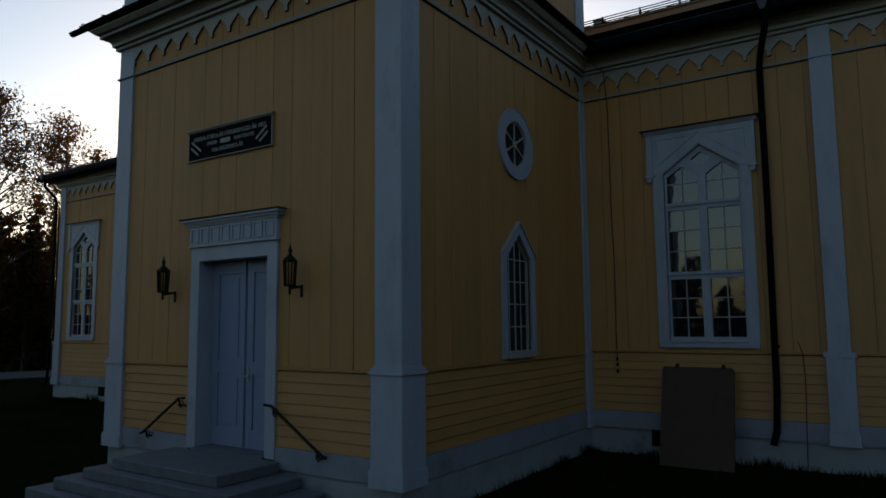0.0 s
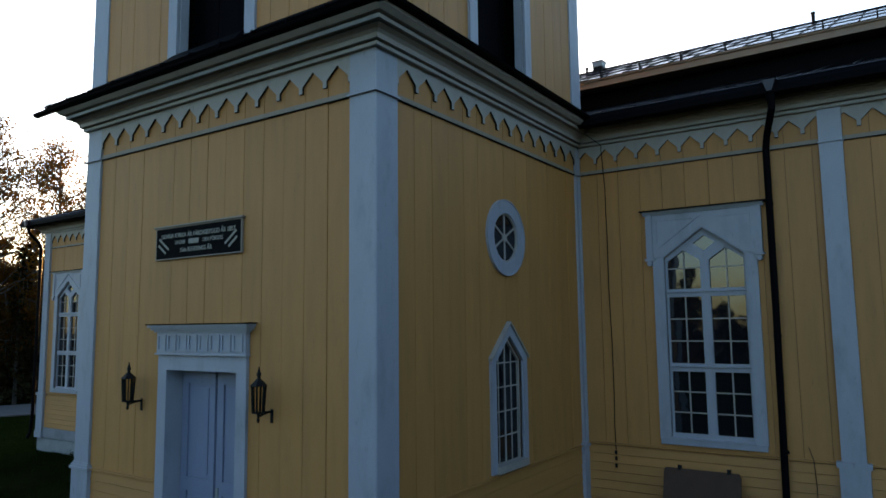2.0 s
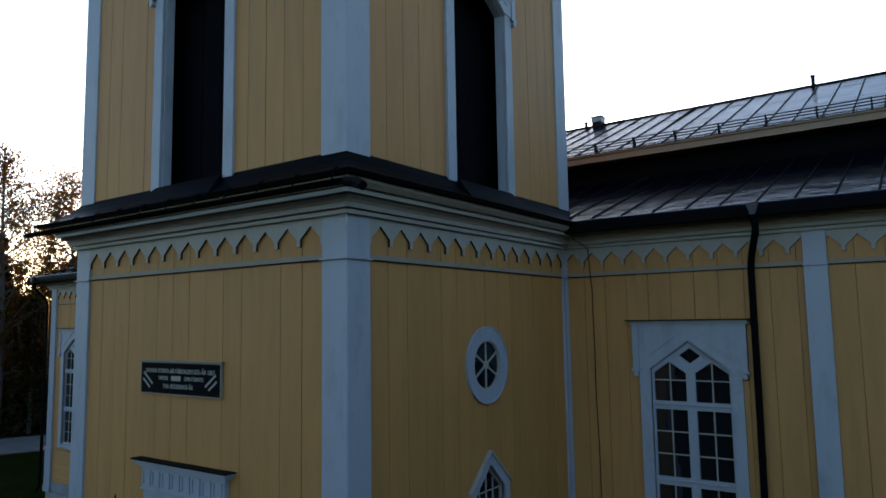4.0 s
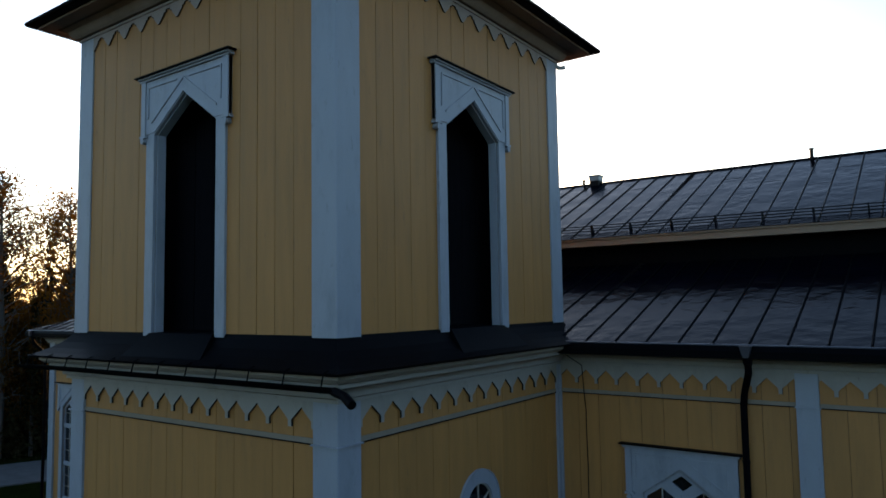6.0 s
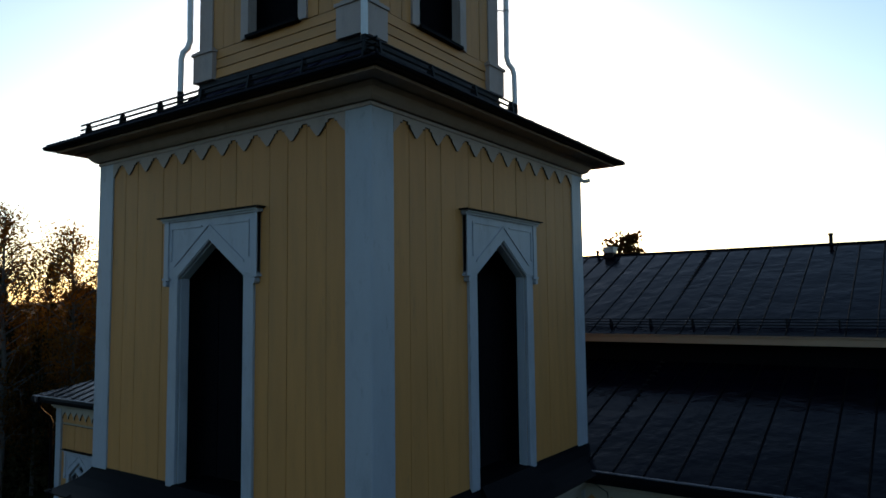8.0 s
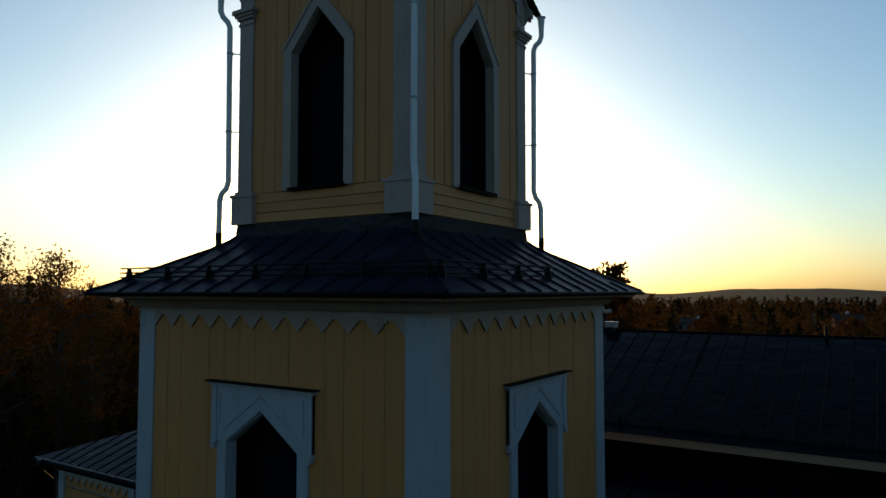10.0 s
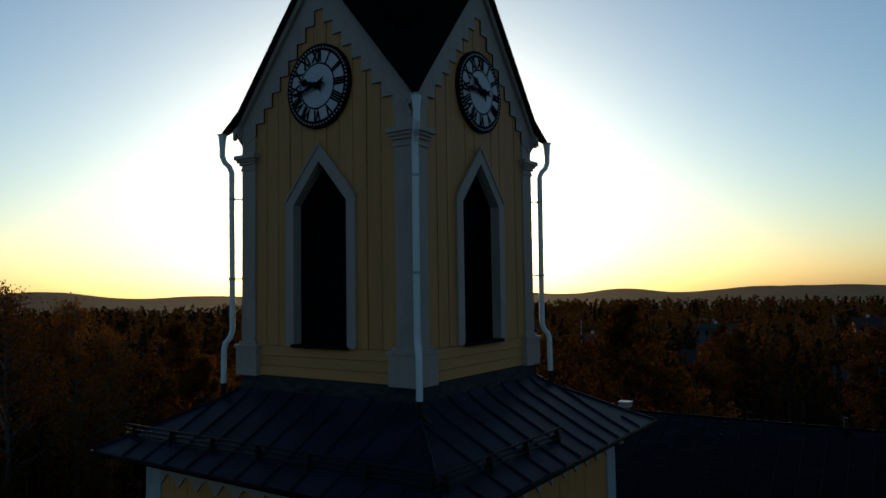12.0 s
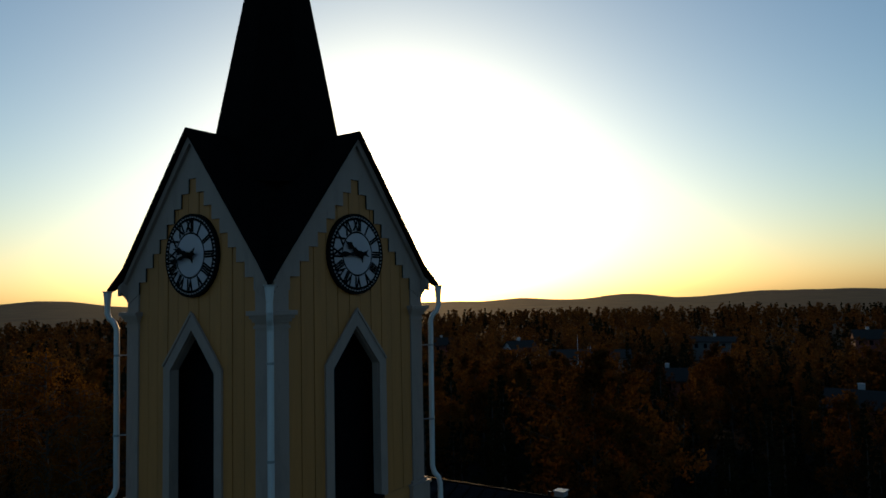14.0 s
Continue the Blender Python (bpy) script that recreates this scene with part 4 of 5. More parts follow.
        disc(bm, 0, OVAL_Z, 0.355, -0.008, -0.002, 48)
        part("pane", bm, dull_glass, ow)


lancet_and_oval()


# ---- the nave ----
NX0, NX1, NY0, NY1 = -18.75, 12.9, 5.71, 22.6
nave = empty("church_nave", 0, 0, 0)
tagged(nave, "long yellow wooden nave with white trim and dark two-stepped metal roof", "church")
WIN_X = [2.15, 6.75, 11.35]
WIN_X += [-5.85 - x for x in WIN_X]
PIL_X = [4.06, 8.83, -9.91, -14.68]
NWIN = [Opening(x, 0.63, 1.95, 4.88, 5.34) for x in WIN_X]
NWAIN = 1.76
NAVE_ARCH = 0.365            # width of one arch of the frieze


def front(name, bm, mat, parent=None, label=""):
    ob = part(name, bm, mat, parent if parent is not None else nave, label)
    if parent is None:
        ob.matrix_basis = Matrix.Translation((0, NY0, 0))
    return ob


def nave_walls():
    for a, b, seed in ((0.0, NX1, 71), (NX0, -5.85, 72)):
        ops = [o for o in NWIN if a < o.c < b]
        bm = bmesh.new()
        slabs(bm, a, b, 0.45, 7.3, 0.0, 0.25, ops)
        wall = front("wall", bm, joint_backing)
        plank_wall(wall, a + 0.02, b - 0.02, NWAIN + 0.038, CORN, round((b - a) / 0.385), ops, yellow, seed)
        plank_wall(wall, a + 0.02, b - 0.02, 0.74, NWAIN, 7, [], yellow_h, seed + 5, lying=True)
        bm = bmesh.new()
        box(bm, a, b, -0.06, -0.001, NWAIN + 0.01, NWAIN + 0.035, 0.004)
        front("drip_board", bm, yellow_h)
        bm = bmesh.new()
        box(bm, a, b, -0.055, -0.001, 0.45, 0.735)
        front("base_board", bm, base_paint)
        bm = bmesh.new()
        box(bm, a, b, -0.044, -0.001, BAND + 0.011, BAND + 0.072)
        course = front("string_course", bm, band_paint)
        # shadow line under the course, made as a black strip
        bm = bmesh.new()
        box(bm, a, b, -0.056, -0.001, BAND - 0.002, BAND + 0.010)
        part("course_shadow", bm, black_sheet, course)
        bm = bmesh.new()
        c, d = (a + 0.02, b) if a == 0 else (a, b - 0.02)
        prism(bm, frieze_outline(c, d, CORN + 0.05, FRIEZE_LOW, round((d - c) / NAVE_ARCH), FRIEZE_APEX, LOW_ARCH), -0.063, -0.034)
        dark_edges(front("frieze", bm, white, None, "white board cut into pointed arches"))
        bm = bmesh.new()
        box(bm, a, b, -0.03, 0.25, -0.3, 0.40)
        box(bm, a, b, 0.0, 0.25, 0.40, 0.45)
        front("plinth", bm, plinth_paint, None, "limewashed stone plinth")
    # other three sides
    bm = bmesh.new()
    box(bm, NX0, NX0 + 0.25, NY0 + 0.25, NY1, -0.3, 7.3)
    box(bm, NX1 - 0.25, NX1, NY0 + 0.25, NY1, -0.3, 7.3)
    box(bm, NX0, NX1, NY1, NY1 + 0.25, -0.3, 7.3)
    part("outer_wall", bm, yellow, nave)
    bm = bmesh.new()
    hx, hy = (NX1 - NX0) / 2, (NY1 + 0.25 - NY0) / 2
    rings(bm, (NX0 + NX1) / 2, NY0 + hy, hx, hy, [(0.0, CORN - 0.02), (0.12, CORN - 0.02), (0.12, CORN + 0.025), (0.085, CORN + 0.025), (0.085, CORN + 0.042), (0.16, CORN + 0.042), (0.17, CORN + 0.095), (0.20, CORN + 0.13), (0.26, CORN + 0.16), (0.22, CORN + 0.16), (0.22, CORN + 0.176), (0.31, CORN + 0.176),
                                                  (0.31, CORN + 0.225), (0.28, CORN + 0.225), (0.28, CORN + 0.24), (0.36, CORN + 0.24), (0.42, CORN + 0.29), (0.42, CORN + 0.33), (0.0, CORN + 0.36)])
    part("cornice", bm, white, nave, "moulded white cornice")
    for x in PIL_X + [NX0 + 0.2, NX1 - 0.2]:
        pil = None
        for name, z0, z1, w, o in (("pilaster", NWAIN + 0.06, CORN - 0.025, 0.155, 0.095), ("pedestal_cap", NWAIN - 0.02, NWAIN + 0.06, 0.22, 0.13), ("pedestal", 0.62, NWAIN - 0.02, 0.19, 0.11),
                                   ("pedestal_foot", 0.42, 0.62, 0.21, 0.13), ("cap_band", BAND - 0.004, BAND + 0.014, 0.17, 0.115)):
            bm = bmesh.new()
            box(bm, x - w, x + w, -o, -0.001, z0, z1)
            ob = front(name, bm, trim, pil)
            pil = pil or ob
    # narrow board in the corner against the tower
    for x0, x1 in ((0.03, 0.085), (-5.935, -5.88)):
        bm = bmesh.new()
        box(bm, x0, x1, -0.075, -0.03, 0.5, CORN)
        front("corner_board", bm, trim)
    # near-black blocks on the plinth, their colour standing in for unlit openings
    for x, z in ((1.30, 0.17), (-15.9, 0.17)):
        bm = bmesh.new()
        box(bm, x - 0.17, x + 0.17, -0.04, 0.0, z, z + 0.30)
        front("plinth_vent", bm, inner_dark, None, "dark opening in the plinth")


nave_walls()


def nave_window(o):
    bm = bmesh.new()
    casing(bm, o, 0.18, -0.07, -0.002, o.sill)
    win = front("window", bm, trim, None, "tall pointed church window with small panes under a white hood")
    pointed_hood(0, o, 0.90, 4.90, 5.61, 0.985, win)
    bm = bmesh.new()
    box(bm, o.c - 0.80, o.c + 0.80, -0.09, -0.002, o.sill - 0.09, o.sill, 0.008)
    box(bm, o.c - 0.63, o.c + 0.63, -0.11, 0.04, o.sill, o.sill + 0.03, 0.006)
    part("sill", bm, trim, win)
    s = o.sill + 0.03
    t1, t2 = 3.09, 4.295
    rows = ((s + 0.06, t1 - 0.065, 3), (t1 + 0.065, t2 - 0.065, 3), (t2 + 0.065, 4.82, 2))
    lights, holes = [], []
    for z0, z1, n in rows:
        for side in (-1, 1):
            a, b = sorted((o.c + side * 0.07, o.c + side * 0.595))
            m = (a + b) / 2
            loop = [(a, z0), (b, z0), (b, z1)] + ([(m, 5.00)] if n == 2 else []) + [(a, z1)]
            holes.append(loop)
            lights.append((a, b, m, z0, z1, n, loop))
    lozenge = [(o.c, 4.97), (o.c + 0.175, 5.10), (o.c, 5.225), (o.c - 0.175, 5.10)]
    bm = bmesh.new()
    plate(bm, o.outline(-0.002, s), holes + [lozenge], 0.0, 0.06)
    part("window_frame", bm, trim, win)
    for z in (t1, t2):
        bm = bmesh.new()
        box(bm, o.c - 0.62, o.c + 0.62, -0.03, 0.0, z + 0.005, z + 0.04, 0.005)
        part("transom_mould", bm, trim, win)
    rnd = random.Random(int(o.c * 100))
    for a, b, m, z0, z1, n, loop in lights:
        bm = bmesh.new()
        box(bm, m - 0.010, m + 0.010, 0.026, 0.044, z0, z1 if n == 3 else 4.995)
        part("glazing_bar", bm, white, win)
        for i in range(1, n):
            bm = bmesh.new()
            z = z0 + (z1 - z0) * i / n + (0.11 if n == 2 else 0)
            box(bm, a, b, 0.028, 0.042, z - 0.010, z + 0.010)
            part("glazing_bar", bm, white, win)
        for i in range(n):
            for l, r in ((a, m), (m, b)):
                bm = bmesh.new()
                c0 = z0 + (z1 - z0) * i / n + (0.11 if n == 2 and i else 0)
                c1 = z0 + (z1 - z0) * (i + 1) / n + (0.11 if n == 2 and not i else 0)
                shape = [(l, c0), (r, c0), (r, c1), (l, c1)]
                if n == 2 and i:
                    shape = [(l, c0), (r, c0), (r, 5.00 if r == m else z1), (l, 5.00 if l == m else z1)]
                prism(bm, shape, 0.046, 0.051)
                ob = part("pane", bm, glass, win)
                mid = Vector(((l + r) / 2, 0.048, (c0 + c1) / 2))
                ob.matrix_basis = Matrix.Translation(mid) @ pose(0, 0, 0, rnd.uniform(-0.4, 0.4), 0, rnd.uniform(-0.4, 0.4)) @ Matrix.Translation(-mid)
    bm = bmesh.new()
    prism(bm, lozenge, 0.046, 0.051)
    part("pane", bm, glass, win)
    # near-black sheet behind the panes stands in for the unlit interior
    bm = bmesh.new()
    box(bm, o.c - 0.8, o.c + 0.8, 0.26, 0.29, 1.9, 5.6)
    part("unlit_backing", bm, inner_dark, win, "unlit church interior")


for o in NWIN:
    nave_window(o)

LE_Y, LE_Z, LT_Y, LT_Z = 5.19, 7.40, 9.65, 8.91
UE_Y, UE_Z, RID_Y, RID_Z = 9.2, 9.53, 14.2, 11.66


def nave_roof():
    ym = RID_Y
    x0, x1 = NX0 - 0.52, NX1 + 0.52
    far_e = 2 * ym - LE_Y
    bm = bmesh.new()
    hx, hy = (x1 - x0) / 2, (far_e - LE_Y) / 2
    cx, cy = (x0 + x1) / 2, ym
    ins = LT_Y - LE_Y
    rings(bm, cx, cy, hx, hy, [(-0.5, LE_Z - 0.10), (0.0, LE_Z - 0.06), (0.02, LE_Z), (-ins, LT_Z), (-ins, UE_Z)])
    low = part("lower_roof", bm, nave_metal, nave, "dark sheet-metal lower roof with standing seams")
    bm = bmesh.new()
    rings(bm, cx, cy, hx, hy, [(-0.5, LE_Z - 0.02), (-0.02, LE_Z + 0.0), (0.05, LE_Z - 0.02), (0.10, LE_Z - 0.1), (0.10, LE_Z - 0.2), (0.02, LE_Z - 0.22), (-0.06, LE_Z - 0.2), (-0.5, LE_Z - 0.12)])
    part("box_gutter", bm, black_sheet, nave, "black sheet-metal gutter")
    # paler strip at the roof's foot: the light it catches is in its colour
    bm = bmesh.new()
    rings(bm, cx, cy, hx, hy, [(-0.03, LE_Z + 0.012), (0.055, LE_Z - 0.006), (0.06, LE_Z - 0.022)])
    part("eave_highlight", bm, pale_metal, nave, "strip along the lower roof's edge, pale as if catching light")
    bm = bmesh.new()
    uins = UE_Y - LE_Y
    rings(bm, cx, cy, hx, hy, [(-ins + 0.02, LT_Z - 0.02), (-ins + 0.02, UE_Z - 0.15)])
    # black colour stands in for the shade under the upper eave
    part("clerestory", bm, black_sheet, nave, "wall between the two roofs, coloured black for the shade on it")
    bm = bmesh.new()
    rings(bm, cx, cy, hx, hy, [(-ins - 0.3, UE_Z - 0.19), (-uins - 0.03, UE_Z - 0.19), (-uins - 0.03, UE_Z - 0.05), (-uins + 0.01, UE_Z - 0.045), (-uins + 0.01, UE_Z - 0.01), (-ins - 0.3, UE_Z)])
    part("fascia", bm, tan_fascia, nave, "pale painted fascia, warmed as by sunset")
    bm = bmesh.new()
    ux0, ux1 = x0 + uins, x1 - uins
    run = RID_Y - UE_Y
    hip = 1.5
    e = [bm.verts.new((ux0 - 0.03, UE_Y - 0.03, UE_Z)), bm.verts.new((ux1 + 0.03, UE_Y - 0.03, UE_Z)), bm.verts.new((ux1 + 0.03, 2 * ym - UE_Y + 0.03, UE_Z)), bm.verts.new((ux0 - 0.03, 2 * ym - UE_Y + 0.03, UE_Z))]
    ra, rb = bm.verts.new((ux0 + hip, ym, RID_Z)), bm.verts.new((ux1 - hip, ym, RID_Z))
    for f in ((e[0], e[1], rb, ra), (e[1], e[2], rb), (e[2], e[3], ra, rb), (e[3], e[0], ra)):
        bm.faces.new(f)
    bmesh.ops.recalc_face_normals(bm, faces=bm.faces[:])
    up = part("upper_roof", bm, nave_metal, nave, "dark sheet-metal upper roof with standing seams")
    # seams run from eave to ridge on the front slopes
    x = 0.27 - 0.52 * 48
    while x < x1:
        if x0 + 0.3 < x < x1 - 0.3:
            lim = min(x - x0, x1 - x)
            t = min(1.0, lim / ins)
            bm = bmesh.new()
            tube(bm, [(x, LE_Y, LE_Z + 0.015), (x, LE_Y + t * ins, LE_Z + t * (LT_Z - LE_Z) + 0.015)], 0.017, 4)
            part("seam", bm, black_sheet, low)
        if ux0 + 0.2 < x < ux1 - 0.2:
            lim = min(x - ux0, ux1 - x)
            t = min(1.0, lim / hip)
            bm = bmesh.new()
            tube(bm, [(x, UE_Y, UE_Z + 0.015), (x, UE_Y + t * run, UE_Z + t * (RID_Z - UE_Z) + 0.015)], 0.017, 4)
            part("seam", bm, black_sheet, up)
        x += 0.52
    # cross welts, staggered from strip to strip
    bm = bmesh.new()
    for i in range(-8, 12):
        xa = 0.27 + i * 0.52
        y = 10.6 + (i * 7 % 5) * 0.62
        z = UE_Z + (y - UE_Y) / run * (RID_Z - UE_Z) + 0.006
        box(bm, xa + 0.02, xa + 0.50, y - 0.006, y + 0.006, z - 0.006, z)
    tagged(part("welt", bm, nave_metal, up), kind="stuff")
    bm = bmesh.new()
    tube(bm, [(ux0 + hip, ym, RID_Z + 0.012), (ux1 - hip, ym, RID_Z + 0.012)], 0.03, 6)
    part("ridge_cap", bm, black_sheet, up)
    # roof ladder rungs along one seam of both roofs
    for name, ya, za, yb, zb, n in (("roof_hook", UE_Y + 0.3, UE_Z + 0.11, RID_Y - 0.2, RID_Z - 0.07, 24), ("roof_hook", LE_Y + 0.5, LE_Z + 0.16, LT_Y - 0.1, LT_Z - 0.03, 18)):
        for i in range(n):
            t = i / (n - 1)
            y, z = ya + t * (yb - ya), za + t * (zb - za)
            bm = bmesh.new()
            box(bm, 0.235, 0.305, y - 0.03, y + 0.03, z - 0.11, z + 0.02)
            box(bm, 0.20, 0.34, y - 0.012, y + 0.012, z - 0.01, z + 0.01)
            part(name, bm, iron, nave)
    # snow guard of the upper roof: three rods on posts
    bm = bmesh.new()
    gy = UE_Y + 0.35
    gz = UE_Z + 0.35 / run * (RID_Z - UE_Z)
    for dz in (0.05, 0.11, 0.17):
        tube(bm, [(ux0 + 0.5, gy, gz + dz), (ux1 - 0.5, gy, gz + dz)], 0.013, 6)
    guard = part("snow_guard", bm, iron, nave, "iron snow guard with three rods")
    for i in range(24):
        x = -11.25 + i * 0.94
        if ux0 < x < ux1:
            bm = bmesh.new()
            prism(bm, [(gy - 0.02, gz - 0.02), (gy + 0.17, gz + 0.04), (gy + 0.03, gz + 0.19), (gy - 0.02, gz + 0.19)], x - 0.014, x + 0.014)
            for v in bm.verts:
                v.co = (v.co.y, v.co.x, v.co.z)
            bmesh.ops.reverse_faces(bm, faces=bm.faces[:])
            part("bracket", bm, iron, guard)
    for x, high in ((-3.1, 0.14), (3.25, 0.25)):
        bm = bmesh.new()
        tube(bm, [(x, RID_Y, RID_Z - 0.2), (x, RID_Y, RID_Z + high)], 0.045, 8)
        tube(bm, [(x, RID_Y, RID_Z + high), (x, RID_Y, RID_Z + high + 0.04)], 0.06, 8)
        part("roof_pipe", bm, iron, nave, "black vent pipe")
    bm = bmesh.new()
    box(bm, -2.84, -2.56, RID_Y - 0.15, RID_Y + 0.15, RID_Z - 0.2, RID_Z + 0.09)
    flue = part("chimney", bm, iron, nave, "small dark sheet-metal chimney on the ridge")
    bm = bmesh.new()
    box(bm, -2.86, -2.54, RID_Y - 0.17, RID_Y + 0.17, RID_Z + 0.092, RID_Z + 0.24, 0.01)
    box(bm, -2.89, -2.51, RID_Y - 0.20, RID_Y + 0.20, RID_Z + 0.242, RID_Z + 0.27, 0.008)
    part("cap", bm, zinc, flue, "pale zinc cap")


nave_roof()


def nave_pipes():
    """Black downpipes with funnels under the gutter."""
    for x in (3.36, NX0 - 0.15):
        s = -0.17 if x > 0 else 0.06
        bm = bmesh.new()
        y = LE_Y - 0.03
        tube(bm, [(x, y, LE_Z - 0.02), (x, y, LE_Z - 0.30)], 0.12, 10, 0.06)
        tube(bm, [(x, y, LE_Z - 0.28), (x, y + 0.02, LE_Z - 0.42), (x + s * 0.8, NY0 - 0.22, LE_Z - 0.75), (x + s, NY0 - 0.16, LE_Z - 0.95), (x + s, NY0 - 0.16, 4.0), (x + s - 0.02, NY0 - 0.16, 1.2),
                  (x + s - 0.05, NY0 - 0.17, 0.6), (x + s - 0.1, NY0 - 0.24, 0.38)], 0.052, 10)
        ob = part("downpipe", bm, black_sheet, nave, "black sheet-metal downpipe with funnel")
        bm = bmesh.new()
        prism(bm, [(x - 0.09, LE_Z - 0.015), (x + 0.09, LE_Z - 0.015), (x + 0.035, LE_Z - 0.19), (x - 0.035, LE_Z - 0.19)], LE_Y - 0.165, LE_Y - 0.095)
        part("outlet_plate", bm, pale_metal, ob, "bare metal plate at the gutter outlet")
        for z in (5.6, 3.6, 1.9):
            bm = bmesh.new()
            tube(bm, [(x + s, NY0, z), (x + s, NY0 - 0.16, z)], 0.012, 5)
            tube(bm, [(x + s, NY0 - 0.16, z - 0.02), (x + s, NY0 - 0.16, z + 0.02)], 0.06, 10)
            part("clip", bm, black_sheet, ob)
    # lightning conductor down the wall
    bm = bmesh.new()
    rnd = random.Random(4)
    tube(bm, [(0.30, NY0 - 0.30, 7.15), (0.52, NY0 - 0.12, 6.95), (0.55, NY0 - 0.11, 6.4)] + [(0.55 + rnd.uniform(-0.01, 0.012) + 0.02 * i / 10, NY0 - 0.05, 6.2 - i * 0.45) for i in range(11)], 0.008, 5)
    for z in (1.62, 1.52, 1.40):
        tube(bm, [(0.57, NY0 - 0.055, z), (0.57, NY0 - 0.055, z + 0.06)], 0.022, 6)
    part("lightning_conductor", bm, iron, nave, "thin dark lightning conductor")
    bm = bmesh.new()
    tube(bm, [(3.49, NY0 - 0.04, 1.98), (3.55, NY0 - 0.07, 1.80), (3.57, NY0 - 0.06, 1.4), (3.55, NY0 - 0.06, 0.8), (3.53, NY0 - 0.06, 0.05)], 0.006, 5)
    part("cable", bm, iron, nave, "thin dark cable on the wall")


nave_pipes()


# ---- things at the tower's foot ----
def plaque():
    board = empty("plaque", -3.07, -0.03, 4.995)
    tagged(board, "black lettered plaque in a white frame above the door", "plaque")
    bm = bmesh.new()
    box(bm, -0.90, 0.90, -0.035, -0.001, -0.21, 0.21)
    part("panel", bm, plaque_black, board)
    bm = bmesh.new()
    for s in (-1, 1):
        box(bm, -0.915, 0.915, -0.04, -0.001, s * 0.21, s * 0.224)
        box(bm, s * 0.90, s * 0.915, -0.038, -0.001, -0.209, 0.209)
    box(bm, -0.945, 0.945, -0.06, -0.001, 0.226, 0.252, 0.005)
    part("frame", bm, band_paint, board)
    lay = lambda x, z, turn=0: Matrix.Translation((x, -0.038, z)) @ pose(0, 0, 0, 90) @ pose(0, 0, 0, 0, 0, turn)
    text_part("lettering", "DENNA KYRKA ÄR FÄRDIGBYGGD ÅR 1857", 0.088, letter_paint, board, lay(0.0, 0.098), 0.92)
    text_part("lettering", "UNDER", 0.075, letter_paint, board, lay(-0.36, 0.0), 0.9)
    text_part("lettering", "DEN FÖRSTES", 0.075, letter_paint, board, lay(0.34, 0.0), 0.9)
    text_part("lettering", "15de REGERINGS ÅR", 0.085, letter_paint, board, lay(-0.02, -0.11), 0.9)
    bm = bmesh.new()
    box(bm, -0.17, 0.04, -0.041, -0.035, -0.03, 0.035)
    part("name_bar", bm, letter_paint, board)
    for x, z, turn, ln in ((-0.725, -0.005, -36, 0.27), (-0.765, -0.075, -36, 0.20), (0.70, -0.005, 36, 0.27), (0.745, -0.07, 36, 0.20)):
        bm = bmesh.new()
        box(bm, -ln / 2, ln / 2, -0.003, 0.003, -0.014, 0.014)
        ob = part("lettering_bar", bm, letter_paint, board)
        ob.matrix_basis = Matrix.Translation((x, -0.038, z)) @ pose(0, 0, 0, 0, -turn, 0)


plaque()


def wall_lantern(x):
    lamp = empty("wall_lantern", x, -0.24, 2.81)
    tagged(lamp, "black iron six-sided wall lantern on a bracket beside the door", "wall lantern", "lanterns beside the door")
    n = 6

    def hexa(r, z):
        return [(r * math.cos(2 * math.pi * i / n), r * math.sin(2 * math.pi * i / n), z) for i in range(n)]

    bm = bmesh.new()
    lo_h, hi_h = hexa(0.10, 0.0), hexa(0.125, 0.44)
    for i in range(n):
        tube(bm, [lo_h[i], hi_h[i]], 0.016, 5)
        j = (i + 1) % n
        tube(bm, [[(p + q) / 2 for p, q in zip(lo_h[i], lo_h[j])], [(p + q) / 2 for p, q in zip(hi_h[i], hi_h[j])]], 0.010, 5)
    for r, z in ((0.10, 0.0), (0.127, 0.44)):
        h = hexa(r, z)
        for i in range(n):
            tube(bm, [h[i], h[(i + 1) % n]], 0.012, 5)
    part("cage", bm, iron, lamp)
    bm = bmesh.new()
    lo, hi = [bm.verts.new(p) for p in hexa(0.155, 0.44)], [bm.verts.new(p) for p in hexa(0.04, 0.55)]
    for i in range(n):
        bm.faces.new((lo[i], lo[(i + 1) % n], hi[(i + 1) % n], hi[i]))
    bm.faces.new(hi), bm.faces.new(lo[::-1])
    tube(bm, [(0, 0, 0.54), (0, 0, 0.60)], 0.03, 8)
    tube(bm, [(0, 0, 0.60), (0, 0, 0.65)], 0.042, 8)
    tube(bm, [(0, 0, 0.64), (0, 0, 0.76)], 0.03, 8, 0.004)
    part("roof", bm, iron, lamp)
    bm = bmesh.new()
    lo, hi = [bm.verts.new(p) for p in hexa(0.096, 0.01)], [bm.verts.new(p) for p in hexa(0.12, 0.435)]
    for i in range(n):
        bm.faces.new((lo[i], lo[(i + 1) % n], hi[(i + 1) % n], hi[i]))
    part("panes", bm, lantern_glass, lamp).visible_shadow = False
    bm = bmesh.new()
    tube(bm, [(0, 0, 0.02), (0, 0, -0.05)], 0.045, 8, 0.022)
    tube(bm, [(0, 0, -0.05), (0, 0, -0.11)], 0.022, 8)
    tube(bm, [(0, 0, -0.11), (0, 0, -0.16)], 0.034, 8, 0.012)
    tube(bm, [(0, 0, -0.015), (0.0, 0.12, -0.01), (0.0, 0.345, -0.01)], 0.022, 6)
    tube(bm, [(0, 0.03, -0.06), (0.0, 0.13, -0.035), (0.0, 0.22, -0.02)], 0.016, 6)
